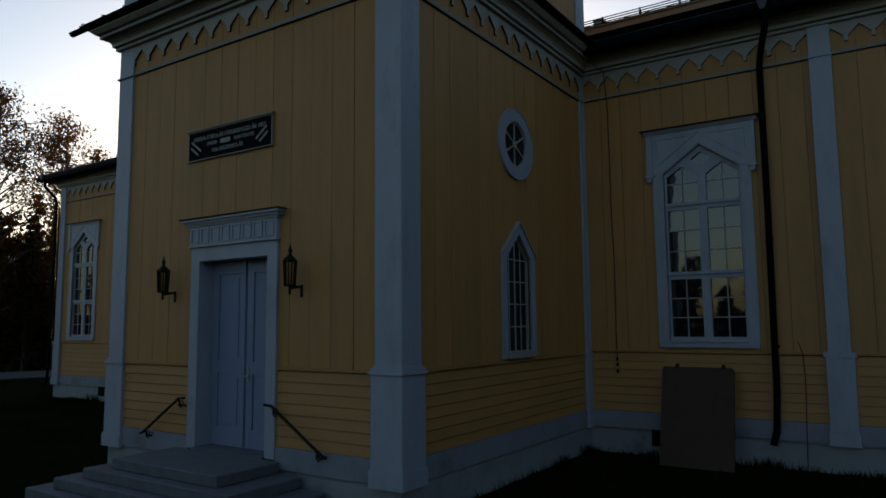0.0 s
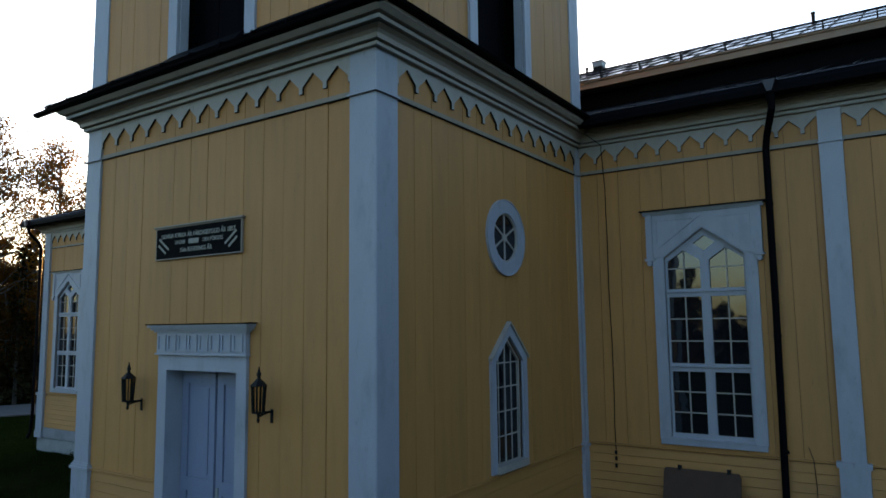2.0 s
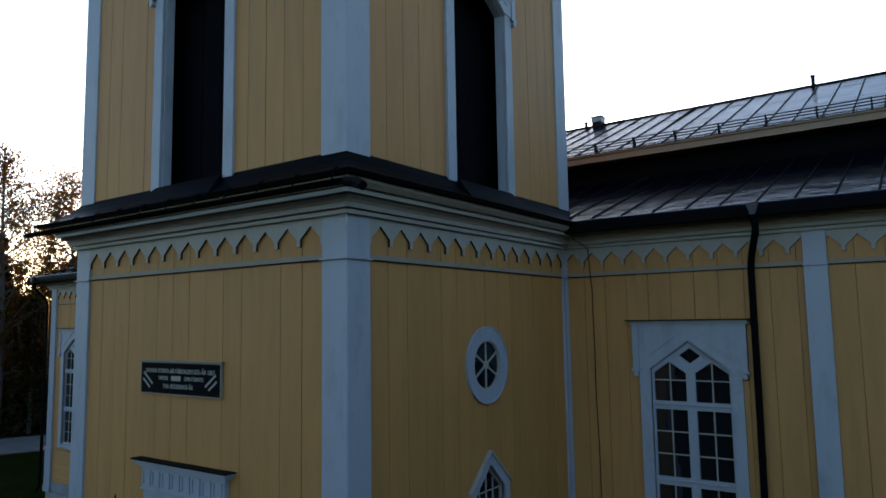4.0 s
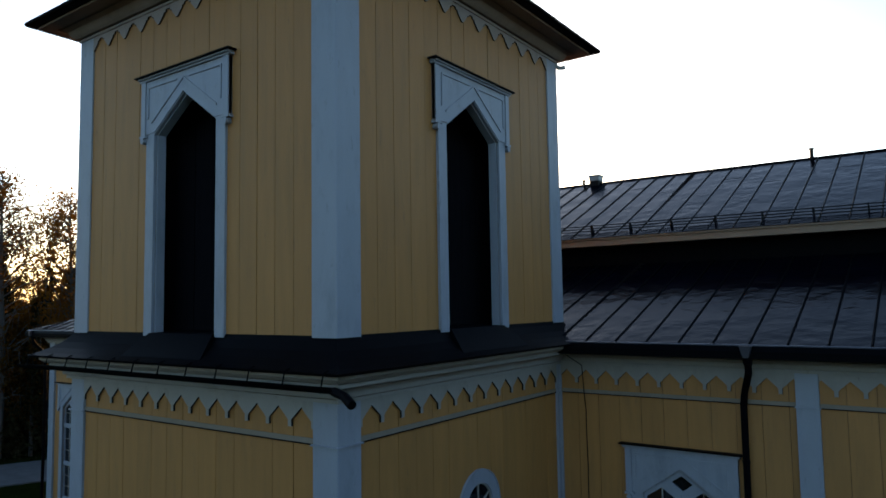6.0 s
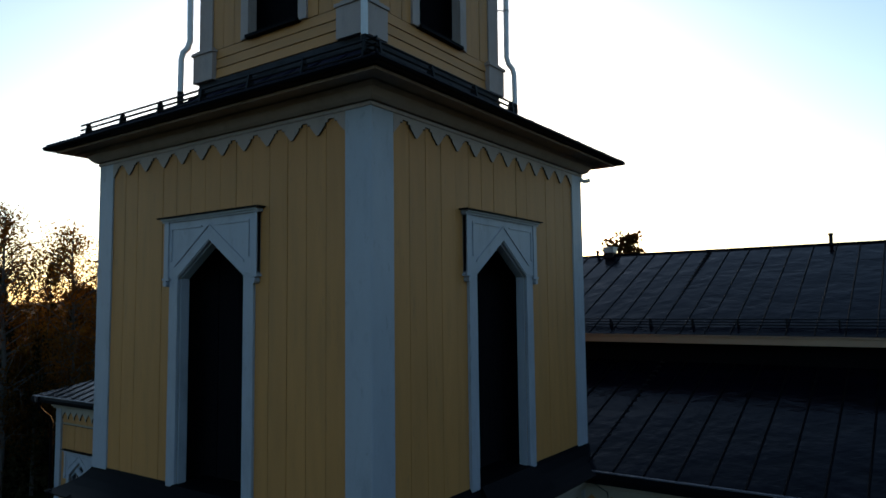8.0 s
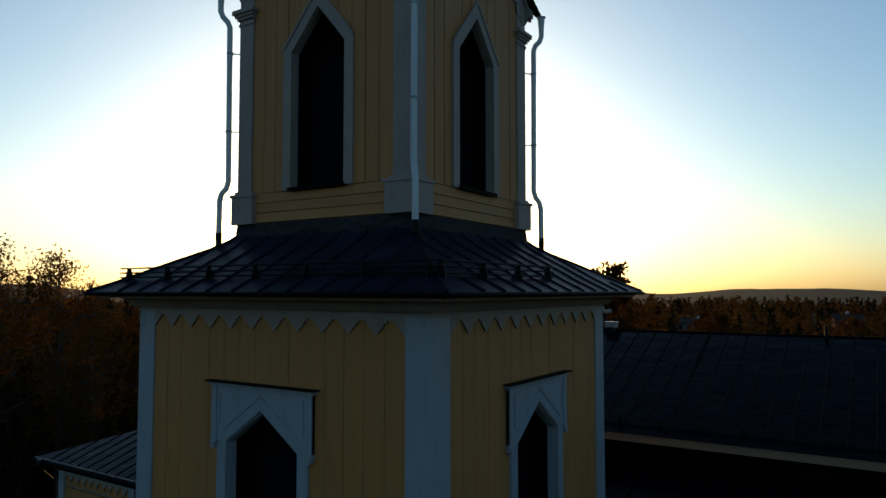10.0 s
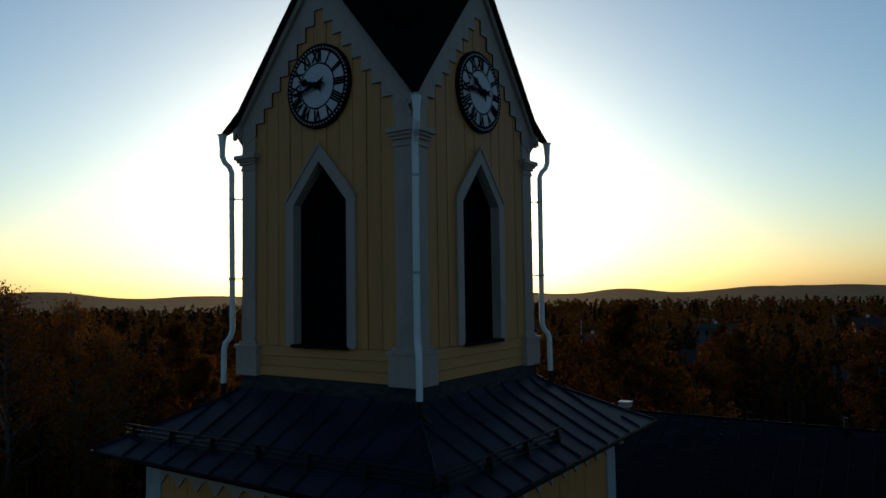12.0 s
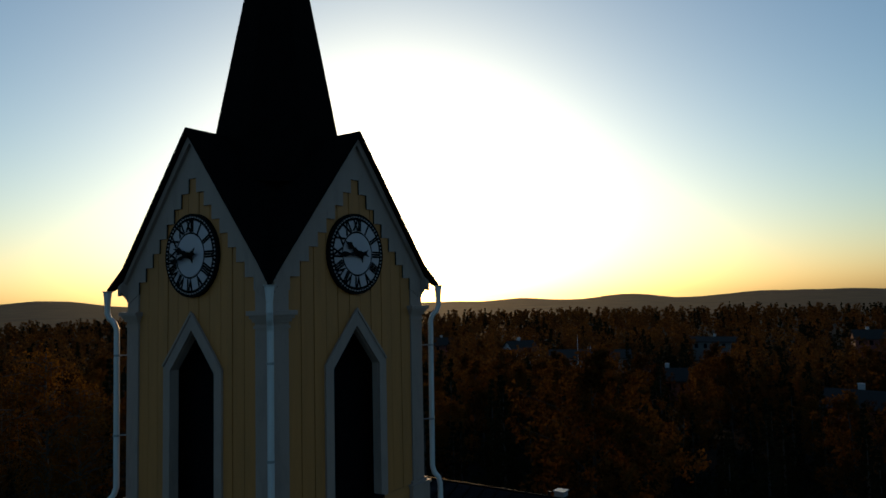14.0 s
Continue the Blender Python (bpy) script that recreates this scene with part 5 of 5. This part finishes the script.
    box(bm, -0.035, 0.035, 0.31, 0.34, -0.20, 0.03, 0.006)
    part("bracket", bm, iron, lamp)
    return lamp


for lx in (CX - 1.335, CX + 1.335):
    wall_lantern(lx).scale = (0.70, 0.66, 0.72)


def handrail(s):
    rail = empty("handrail", CX + s * 0.86, -0.02, 0)
    tagged(rail, "black wrought-iron handrail sloping down beside the steps", "handrail", "handrails at the door")
    bm = bmesh.new()
    tube(bm, [(s * -0.03, -0.16, 1.28), (s * 0.10, -0.16, 1.27), (s * 0.98, -0.14, 0.72), (s * 1.05, -0.14, 0.70)], 0.02, 6)
    part("rail", bm, iron, rail)
    for x, z in ((0.12, 1.25), (0.90, 0.76)):
        bm = bmesh.new()
        tube(bm, [(s * x, -0.15, z), (s * x, -0.10, z - 0.09), (s * x, -0.02, z - 0.10), (s * x, 0.02, z - 0.06)], 0.013, 6)
        tube(bm, [(s * x + 0.05 * math.cos(q), -0.10, z - 0.07 + 0.05 * math.sin(q)) for q in (i * 0.7 for i in range(8))], 0.009, 5)
        part("scroll_bracket", bm, iron, rail)


handrail(-1)
handrail(1)


def steps():
    st = empty("stone_steps", CX, 0, 0)
    tagged(st, "grey granite steps up to the church door", "steps")
    for i, (h0, h1, w, d) in enumerate(((0.43, 0.57, 1.07, 1.10), (0.29, 0.43, 1.47, 1.27), (0.145, 0.29, 1.88, 1.44), (0.0, 0.145, 2.27, 1.61))):
        bm = bmesh.new()
        box(bm, -w, w, -d, -0.12, h0, h1 - 0.002, 0.012)
        part("step", bm, stone, st)


steps()


def leaning_board():
    b = empty("hardboard_sheet", 2.03, 4.98, 0.0)
    tagged(b, "large brown sheet leaning against the wall under the window", "board")
    bm = bmesh.new()
    w, h = 0.57, 1.60
    out = [(-w, 0), (w, 0), (w, h - 0.06), (w - 0.03, h), (-w + 0.03, h), (-w, h - 0.06)]
    prism(bm, out, -0.02, 0.02)
    part("sheet", bm, brown_board, b)
    for x in (-0.33, 0.40):
        bm = bmesh.new()
        box(bm, x - 0.025, x + 0.025, -0.03, 0.03, h - 0.03, h + 0.05)
        part("clip", bm, iron, b)
    b.matrix_basis = Matrix.Translation((2.03, 4.98, 0.0)) @ pose(0, 0, 0, -14, 0, 0)


leaning_board()


def lawn_grass():
    """Short uneven blades on the lawn round the church."""
    rnd = random.Random(31)
    verts, faces = [], []
    while len(faces) < 26000:
        x, y = rnd.uniform(-32, 9), rnd.uniform(-7, 13)
        if (NX0 - 0.1 < x < NX1 and y > NY0 - 0.1) or (-5.95 < x < 0.1 and y > -0.1) or (CX - 2.35 < x < CX + 2.35 and y > -1.7):
            continue
        if noise.noise(Vector((x * 0.7, y * 0.7, 2))) + rnd.uniform(-0.5, 0.5) < -0.1:
            continue
        z = ground_height(x, y) - 0.01
        a, h = rnd.uniform(0, 6.3), rnd.uniform(0.03, 0.10)
        dx, dy = 0.012 * math.cos(a), 0.012 * math.sin(a)
        lx, ly = rnd.uniform(-0.04, 0.04), rnd.uniform(-0.04, 0.04)
        i = len(verts)
        verts += [Vector((x - dx, y - dy, z)), Vector((x + dx, y + dy, z)), Vector((x + lx, y + ly, z + h))]
        faces.append((i, i + 1, i + 2))
    tagged(new("grass", mesh_of("grass", verts, faces, grass_leaf)), "short uneven lawn grass round the church", "grass", kind="stuff")


def wall_weeds():
    """Rank grass and weeds left standing along the foot of the walls."""
    rnd = random.Random(37)
    verts, faces = [], []
    lines = [((0.15, 5.62), (9.0, 5.62), 90), ((0.10, 0.3), (0.10, 5.5), 40), ((-17.5, 5.62), (-6.1, 5.62), 60), ((-5.9, -0.12), (-5.3, -0.12), 8), ((-0.6, -0.12), (0.0, -0.12), 8)]
    for (xa, ya), (xb, yb), n in lines:
        for i in range(n):
            t = rnd.random()
            cx, cy = xa + t * (xb - xa), ya + t * (yb - ya)
            tall = 0.07 + 0.24 * max(0, noise.noise(Vector((cx * 0.9, cy * 0.9, 8))) + 0.15) + 0.05 * rnd.random()
            for q in range(26):
                x, y = cx + rnd.gauss(0, 0.10), cy - abs(rnd.gauss(0, 0.10)) if ya == yb else cy + rnd.gauss(0, 0.10)
                if xa == xb:
                    x = cx + abs(rnd.gauss(0, 0.10))
                a, h = rnd.uniform(0, 6.3), tall * rnd.uniform(0.4, 1.2)
                w = rnd.uniform(0.006, 0.016)
                dx, dy = w * math.cos(a), w * math.sin(a)
                k = len(verts)
                verts += [Vector((x - dx, y - dy, -0.01)), Vector((x + dx, y + dy, -0.01)), Vector((x + rnd.uniform(-0.07, 0.07), y + rnd.uniform(-0.07, 0.03), h))]
                faces.append((k, k + 1, k + 2))
    tagged(new("weeds", mesh_of("weeds", verts, faces, grass_leaf)), "rank dark grass and weeds along the foot of the walls", "weeds", kind="stuff")


# ---- trees ----
def clump(verts, faces, c, r, rnd, n, size):
    """Small three-cornered leaf sprays scattered through a ball."""
    for _ in range(n):
        d = Vector((rnd.gauss(0, 1), rnd.gauss(0, 1), rnd.gauss(0, 1))).normalized() * r * rnd.random() ** 0.45
        p = c + d
        a = Vector((rnd.gauss(0, 1), rnd.gauss(0, 1), rnd.gauss(0, 1))).normalized() * size * rnd.uniform(0.6, 1.4)
        b = a.cross(Vector((rnd.gauss(0, 1), rnd.gauss(0, 1), rnd.gauss(0, 1)))).normalized() * size * rnd.uniform(0.5, 0.9)
        i = len(verts)
        verts += [p - a, p + a * 0.8 + b, p + a - b]
        faces.append((i, i + 1, i + 2))


def mesh_of(name, verts, faces, mat):
    me = bpy.data.meshes.new(name)
    me.from_pydata([tuple(v) for v in verts], [], faces)
    me.materials.append(mat)
    return me


lawn_grass()
wall_weeds()


def birch_meshes(seed, h, limbs, blades, size, mat, trunk_mat, open_=1.0, twigs=True):
    """Tapered trunk, rising limbs with hanging twigs, leaves strung along them in tufts."""
    rnd = random.Random(seed)
    bm = bmesh.new()
    lean = Vector((rnd.uniform(-0.4, 0.4), rnd.uniform(-0.4, 0.4), 0))
    spine = [Vector((0, 0, -0.3)) + lean * (i / 6) ** 2 + Vector((rnd.uniform(-0.08, 0.08), rnd.uniform(-0.08, 0.08), h * 0.90 * i / 6)) for i in range(7)]
    tube(bm, spine, h * 0.012, 7, h * 0.002)
    verts, faces = [], []
    clump(verts, faces, spine[-1], h * 0.04, rnd, blades, size)
    for i in range(limbs):
        t = 0.20 + 0.78 * (i + rnd.random()) / limbs
        q = min(t * 6, 5.99)
        base = spine[int(q)].lerp(spine[int(q) + 1], q - int(q))
        a = rnd.uniform(0, 2 * math.pi)
        reach = h * 0.24 * open_ * max(0.12, math.sin(math.pi * min(0.97, (t - 0.08) ** 0.8))) * rnd.uniform(0.35, 1.15)
        out = Vector((math.cos(a), math.sin(a), 0))
        tip = base + out * reach + Vector((0, 0, reach * rnd.uniform(0.15, 0.7)))
        mid = base.lerp(tip, 0.5) + Vector((0, 0, reach * 0.12))
        if twigs or i % 3 == 0:
            tube(bm, [base, mid, tip], h * 0.0028, 4 if twigs else 3, h * 0.0008)
        for f, r in ((0.45, 0.030), (0.75, 0.036), (1.0, 0.040)):
            p = base.lerp(tip, f) + Vector((rnd.uniform(-0.2, 0.2), rnd.uniform(-0.2, 0.2), reach * 0.1 * (1 - f)))
            clump(verts, faces, p, h * r * rnd.uniform(0.6, 1.5), rnd, int(blades * rnd.uniform(0.4, 1.2)), size)
            fall = p + Vector((rnd.uniform(-0.25, 0.25), rnd.uniform(-0.25, 0.25), -h * rnd.uniform(0.02, 0.075)))
            if twigs:
                tube(bm, [p, fall], h * 0.0009, 3, h * 0.0005)
            clump(verts, faces, fall, h * 0.026 * rnd.uniform(0.6, 1.4), rnd, blades // 2, size)
    me = bpy.data.meshes.new("trunk")
    bm.to_mesh(me)
    bm.free()
    me.materials.append(trunk_mat)
    return me, mesh_of("crown", verts, faces, mat)


def conifer_meshes(seed, h, mat, trunk_mat, tiers=16, blades=26, size=0.28):
    rnd = random.Random(seed)
    bm = bmesh.new()
    tube(bm, [(0, 0, -0.3), (0, 0, h * 0.5), (0, 0, h * 0.98)], h * 0.014, 6, h * 0.002)
    verts, faces = [], []
    for i in range(tiers):
        t = i / (tiers - 1)
        z = h * (0.10 + 0.88 * t)
        r = h * 0.19 * (1 - t) ** 0.85 + 0.1
        for j in range(max(3, int(7 * (1 - t)))):
            a = rnd.uniform(0, 2 * math.pi)
            rr = r * rnd.uniform(0.5, 1.1)
            clump(verts, faces, Vector((math.cos(a) * rr * 0.7, math.sin(a) * rr * 0.7, z - rr * 0.25)), max(0.2, rr * 0.42), rnd, blades // 3, size)
    me = bpy.data.meshes.new("trunk")
    bm.to_mesh(me)
    bm.free()
    me.materials.append(trunk_mat)
    return me, mesh_of("crown", verts, faces, mat)


def plant(name, meshes, x, y, s, turn, label, group):
    t = empty(name)
    t.matrix_basis = Matrix.LocRotScale((x, y, ground_height(x, y)), Euler((0, 0, turn)), (s, s, s * random.uniform(0.92, 1.1)))
    for part_name, me in zip(("trunk", "crown"), meshes):
        o = new(part_name, me)
        o.parent = t
    return tagged(t, label, "tree", group)


birches = [birch_meshes(100 + i, 14, 75, 60, 0.11, birch_leaf, bark) for i in range(3)]
thin = [birch_meshes(120 + i, 14, 80, 27, 0.07, birch_leaf, bark, 1.0) for i in range(2)]
mids = [birch_meshes(140 + i, 12, 44, 36, 0.125, mid_leaf, far_bark, 1.25, False) for i in range(5)]
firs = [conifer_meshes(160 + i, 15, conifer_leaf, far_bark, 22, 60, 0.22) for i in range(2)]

rt = random.Random(77)
BIRCH = "tall birch with thinning orange autumn leaves beyond the lawn"
for x, y, s, kind in ((-36.8, 15.3, 1.17, thin[0]), (-37.6, 11.9, 1.24, thin[1]), (-36.6, 17.3, 1.10, thin[1]), (-39.0, 13.5, 0.66, birches[0]), (-42, 19, 0.74, birches[1]), (-40, 8.2, 0.70, birches[2]), (-45, 12, 0.76, birches[0]),
                      (-44, 24, 1.06, mids[2]), (-50, 17, 1.06, mids[1]), (-51, 8, 1.06, mids[2]), (-55, 25, 1.12, mids[0]), (-38, 25, 0.9, birches[1]), (-57, 16, 1.12, mids[0]), (-60, 27, 1.12, mids[2]), (-10.8, 36.0, 1.34, mids[3]), (-8.6, 36.6, 1.05, mids[4]), (-41.5, 24.6, 1.21, mids[0])):
    plant("birch_tree", kind, x, y, s, rt.uniform(0, 6), BIRCH, "birches beyond the lawn")
for x, y, s in ((-60, 24.9, 0.92), (-60, 21.0, 0.90), (-37.2, 13.4, 0.55), (-37.3, 15.5, 0.5), (-38.4, 12.2, 0.55), (-41, 10.5, 0.62), (-41, 15.5, 0.62), (-37, 19, 0.5), (-47, 16, 0.75), (-48, 21, 0.75), (-53, 12, 0.8), (-58, 20, 0.9), (-42, 22, 0.6), (-61, 33, 0.9), (-50, 28, 0.8), (-44, 8, 0.65)):
    plant("fir_tree", firs[int(-x) % 2], x, y, s, rt.uniform(0, 6), "dark green fir tree beyond the lawn", "firs beyond the lawn")


def far_tree(verts, faces, x, y, z, h, rnd, n, size, fir):
    """A crown of leaf tufts, drooping and rounded, or a spire of needles."""
    wide = h * rnd.uniform(0.20, 0.30)
    for i in range(n):
        t = (i + rnd.random()) / n
        if fir:
            w, zz, rr = wide * 0.75 * (1 - t), 0.08 + 0.92 * t, h * (0.03 + 0.09 * (1 - t))
        else:
            w, zz, rr = wide * math.sin(math.pi * (0.12 + 0.82 * t)) * rnd.uniform(0.45, 1.0), 0.16 + 0.80 * t, h * rnd.uniform(0.05, 0.11)
        q = rnd.uniform(0, 6.3)
        clump(verts, faces, Vector((x + w * math.cos(q), y + w * math.sin(q), z + h * zz)), rr, rnd, 12, size)


def clear_of_houses(x, y, r):
    a = math.atan2(y + 6, x - 6)
    for (p, q), (near, gap) in HOUSE_SPOTS:
        d = math.hypot(p - 6, q + 6)
        if (x - p) ** 2 + (y - q) ** 2 < 90 or (abs(a - math.atan2(q + 6, p - 6)) < gap / d and near * d < r < d):
            return False
    return True


def wood():
    """Nearer trees singly, the far woods as one sheet of crowns."""
    rnd = random.Random(9)
    spots = []
    for i in range(9000):
        a, r = radians(rnd.uniform(84, 168)), 46 + 104 * rnd.random() ** 0.75
        x, y = 5.5 + r * math.cos(a), -6.5 + r * math.sin(a)
        if (-26 < x < 20 and y < 32) or (-66 < x < -24 and y < 36):
            continue
        if any((x - p) ** 2 + (y - q) ** 2 < (16 if r < 90 else 26) for p, q in spots) or not clear_of_houses(x, y, r):
            continue
        spots.append((x, y))
        if len(spots) >= 290:
            break
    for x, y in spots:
        # near trees are mostly dark firs, standing in for shade on that wood
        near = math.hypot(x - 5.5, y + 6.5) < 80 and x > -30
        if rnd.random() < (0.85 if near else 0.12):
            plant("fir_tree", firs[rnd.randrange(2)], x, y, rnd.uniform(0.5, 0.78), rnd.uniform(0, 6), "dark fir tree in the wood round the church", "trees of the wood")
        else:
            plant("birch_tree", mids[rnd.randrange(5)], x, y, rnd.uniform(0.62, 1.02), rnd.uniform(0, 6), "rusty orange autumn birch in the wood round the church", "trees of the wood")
    verts, faces, cverts, cfaces = [], [], [], []
    for i in range(3300):
        a = radians(rnd.uniform(82, 168))
        r = 100 + 130 * rnd.random() if i < 800 else 190 + 440 * rnd.random() ** 1.1
        x, y = 5.5 + r * math.cos(a), -6.5 + r * math.sin(a)
        if not clear_of_houses(x, y, r):
            continue
        fir = noise.noise(Vector((x / 45, y / 45, 5))) + rnd.uniform(-0.35, 0.35) > (0.18 if r < 260 else 0.42)
        h = rnd.uniform(6.0, 11.5) * (1.1 if fir else 1)
        far_tree(cverts if fir else verts, cfaces if fir else faces, x, y, ground_height(x, y), h, rnd, 24 if r < 230 else 15 if r < 380 else 9, 0.27 if r < 230 else 0.42 if r < 380 else 0.66, fir)
    # shrubs and saplings between the trunks
    for i in range(2600):
        a, r = radians(rnd.uniform(84, 168)), 44 + 150 * rnd.random()
        x, y = 5.5 + r * math.cos(a), -6.5 + r * math.sin(a)
        if (-26 < x < 20 and y < 30) or (-38 < x < -18 and y < 36):
            continue
        clump(cverts, cfaces, Vector((x, y, ground_height(x, y) + 0.8)), rnd.uniform(0.8, 1.8), rnd, 14, 0.36)
    # the dark wood behind the lawn in front of the church; its far ring is seen in the window panes
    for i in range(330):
        # the 70 nearer ones are unseen, added to shade the lower walls
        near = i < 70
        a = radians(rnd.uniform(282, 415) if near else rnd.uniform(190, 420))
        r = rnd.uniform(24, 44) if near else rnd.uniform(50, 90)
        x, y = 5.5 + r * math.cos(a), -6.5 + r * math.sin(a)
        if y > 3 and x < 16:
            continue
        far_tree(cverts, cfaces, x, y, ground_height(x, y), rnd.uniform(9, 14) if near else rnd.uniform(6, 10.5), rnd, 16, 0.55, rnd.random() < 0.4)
    tagged(new("far_wood", mesh_of("far_wood", verts, faces, far_leaf)), "far wood of rusty autumn birches", "wood", kind="stuff")
    tagged(new("far_conifers", mesh_of("far_conifers", cverts, cfaces, conifer_leaf)), "far wood of dark conifers, with unseen trees added to shade the church", "wood", kind="stuff")


# ---- houses among the trees ----
house_wall = material("house_wall", (0.30, 0.29, 0.29), 0.8)
house_grey = material("house_grey", (0.09, 0.085, 0.08), 0.85)
house_red = material("house_red", (0.10, 0.025, 0.02), 0.8)
house_roof = material("house_roof", (0.03, 0.027, 0.025), 0.95, spec=0.05)


def house(x, y, turn, w, d, h, rise, wall_mat, label):
    ho = empty("house", x, y, ground_height(x, y) + 0.0, turn)
    tagged(ho, label, "house")
    bm = bmesh.new()
    box(bm, -w / 2, w / 2, -d / 2, d / 2, -1.5, h)
    prism(bm, [(-d / 2, h), (d / 2, h), (0, h + rise)], -w / 2, w / 2)
    for v in bm.verts[8:]:
        v.co = (v.co.y, v.co.x, v.co.z)
    part("wall", bm, wall_mat, ho)
    bm = bmesh.new()
    for s in (-1, 1):
        prism(bm, [(s * (d / 2 + 0.5), h - rise / (d / 2) * 0.5), (0, h + rise), (0, h + rise + 0.2), (s * (d / 2 + 0.5), h - rise / (d / 2) * 0.5 + 0.2)], -w / 2 - 0.4, w / 2 + 0.4)
    for v in bm.verts:
        v.co = (v.co.y, v.co.x, v.co.z)
    bmesh.ops.recalc_face_normals(bm, faces=bm.faces[:])
    part("roof", bm, house_roof, ho)
    bm = bmesh.new()
    box(bm, -0.4, 0.4, 0.3, 0.9, h + rise - 0.6, h + rise + 1.0)
    part("chimney", bm, house_wall, ho)
    n = int(w / 2.4)
    for i in range(n):
        for s in (-1, 1):
            bm = bmesh.new()
            xx = -w / 2 + (i + 0.5) * w / n
            box(bm, xx - 0.5, xx + 0.5, s * d / 2 - 0.03, s * d / 2 + 0.03, h - 1.9, h - 0.6)
            part("window", bm, dull_glass, ho)


def spot(angle, r):
    return 6 + r * math.cos(radians(angle)), -6 + r * math.sin(radians(angle))


HOUSES = [(118.15, 192, 62, 8, 6.5, 5.6, 2.6, house_wall, "pale gabled house among the autumn trees"),
          (112.6, 184, 22, 20, 8, 5.2, 1.6, house_grey, "long low grey building with chimneys among the trees"),
          (103.2, 232, 12, 13, 8, 5.4, 1.2, house_grey, "low grey building half hidden by the wood"),
          (106.6, 140, 18, 8, 6, 3.8, 1.8, house_red, "red house with pale chimneys among the trees"),
          (93.1, 240, 15, 8, 7, 6.2, 2.2, house_red, "dark red house among the trees"),
          (93.5, 110, -10, 8, 6, 3.6, 1.8, house_red, "low dark red house with white trim among the trees"),
          (124.6, 250, 40, 7, 6, 4.6, 2.2, house_red, "small dark house at the edge of the wood")]
# where they stand, and how much of the wood before each is open: from what part of the way, and how broad
HOUSE_SPOTS = [(spot(h[0], h[1]), (0.72, h[3] * 0.55)) for h in HOUSES]
for angle, r, *rest in HOUSES:
    house(*spot(angle, r), *rest)


def flagpole(x, y):
    bm = bmesh.new()
    z = ground_height(x, y)
    tube(bm, [(x, y, z - 0.3), (x, y, z + 6), (x, y, z + 11)], 0.09, 6, 0.05)
    pole = part("flagpole", bm, pipe_white)
    tagged(pole, "tall white flagpole by the long grey building", "flagpole")
    bm = bmesh.new()
    tube(bm, [(x, y, z + 11), (x, y, z + 11.2)], 0.12, 6, 0.04)
    part("knob", bm, letter_paint, pole)


flagpole(*spot(113.5, 176))
wood()
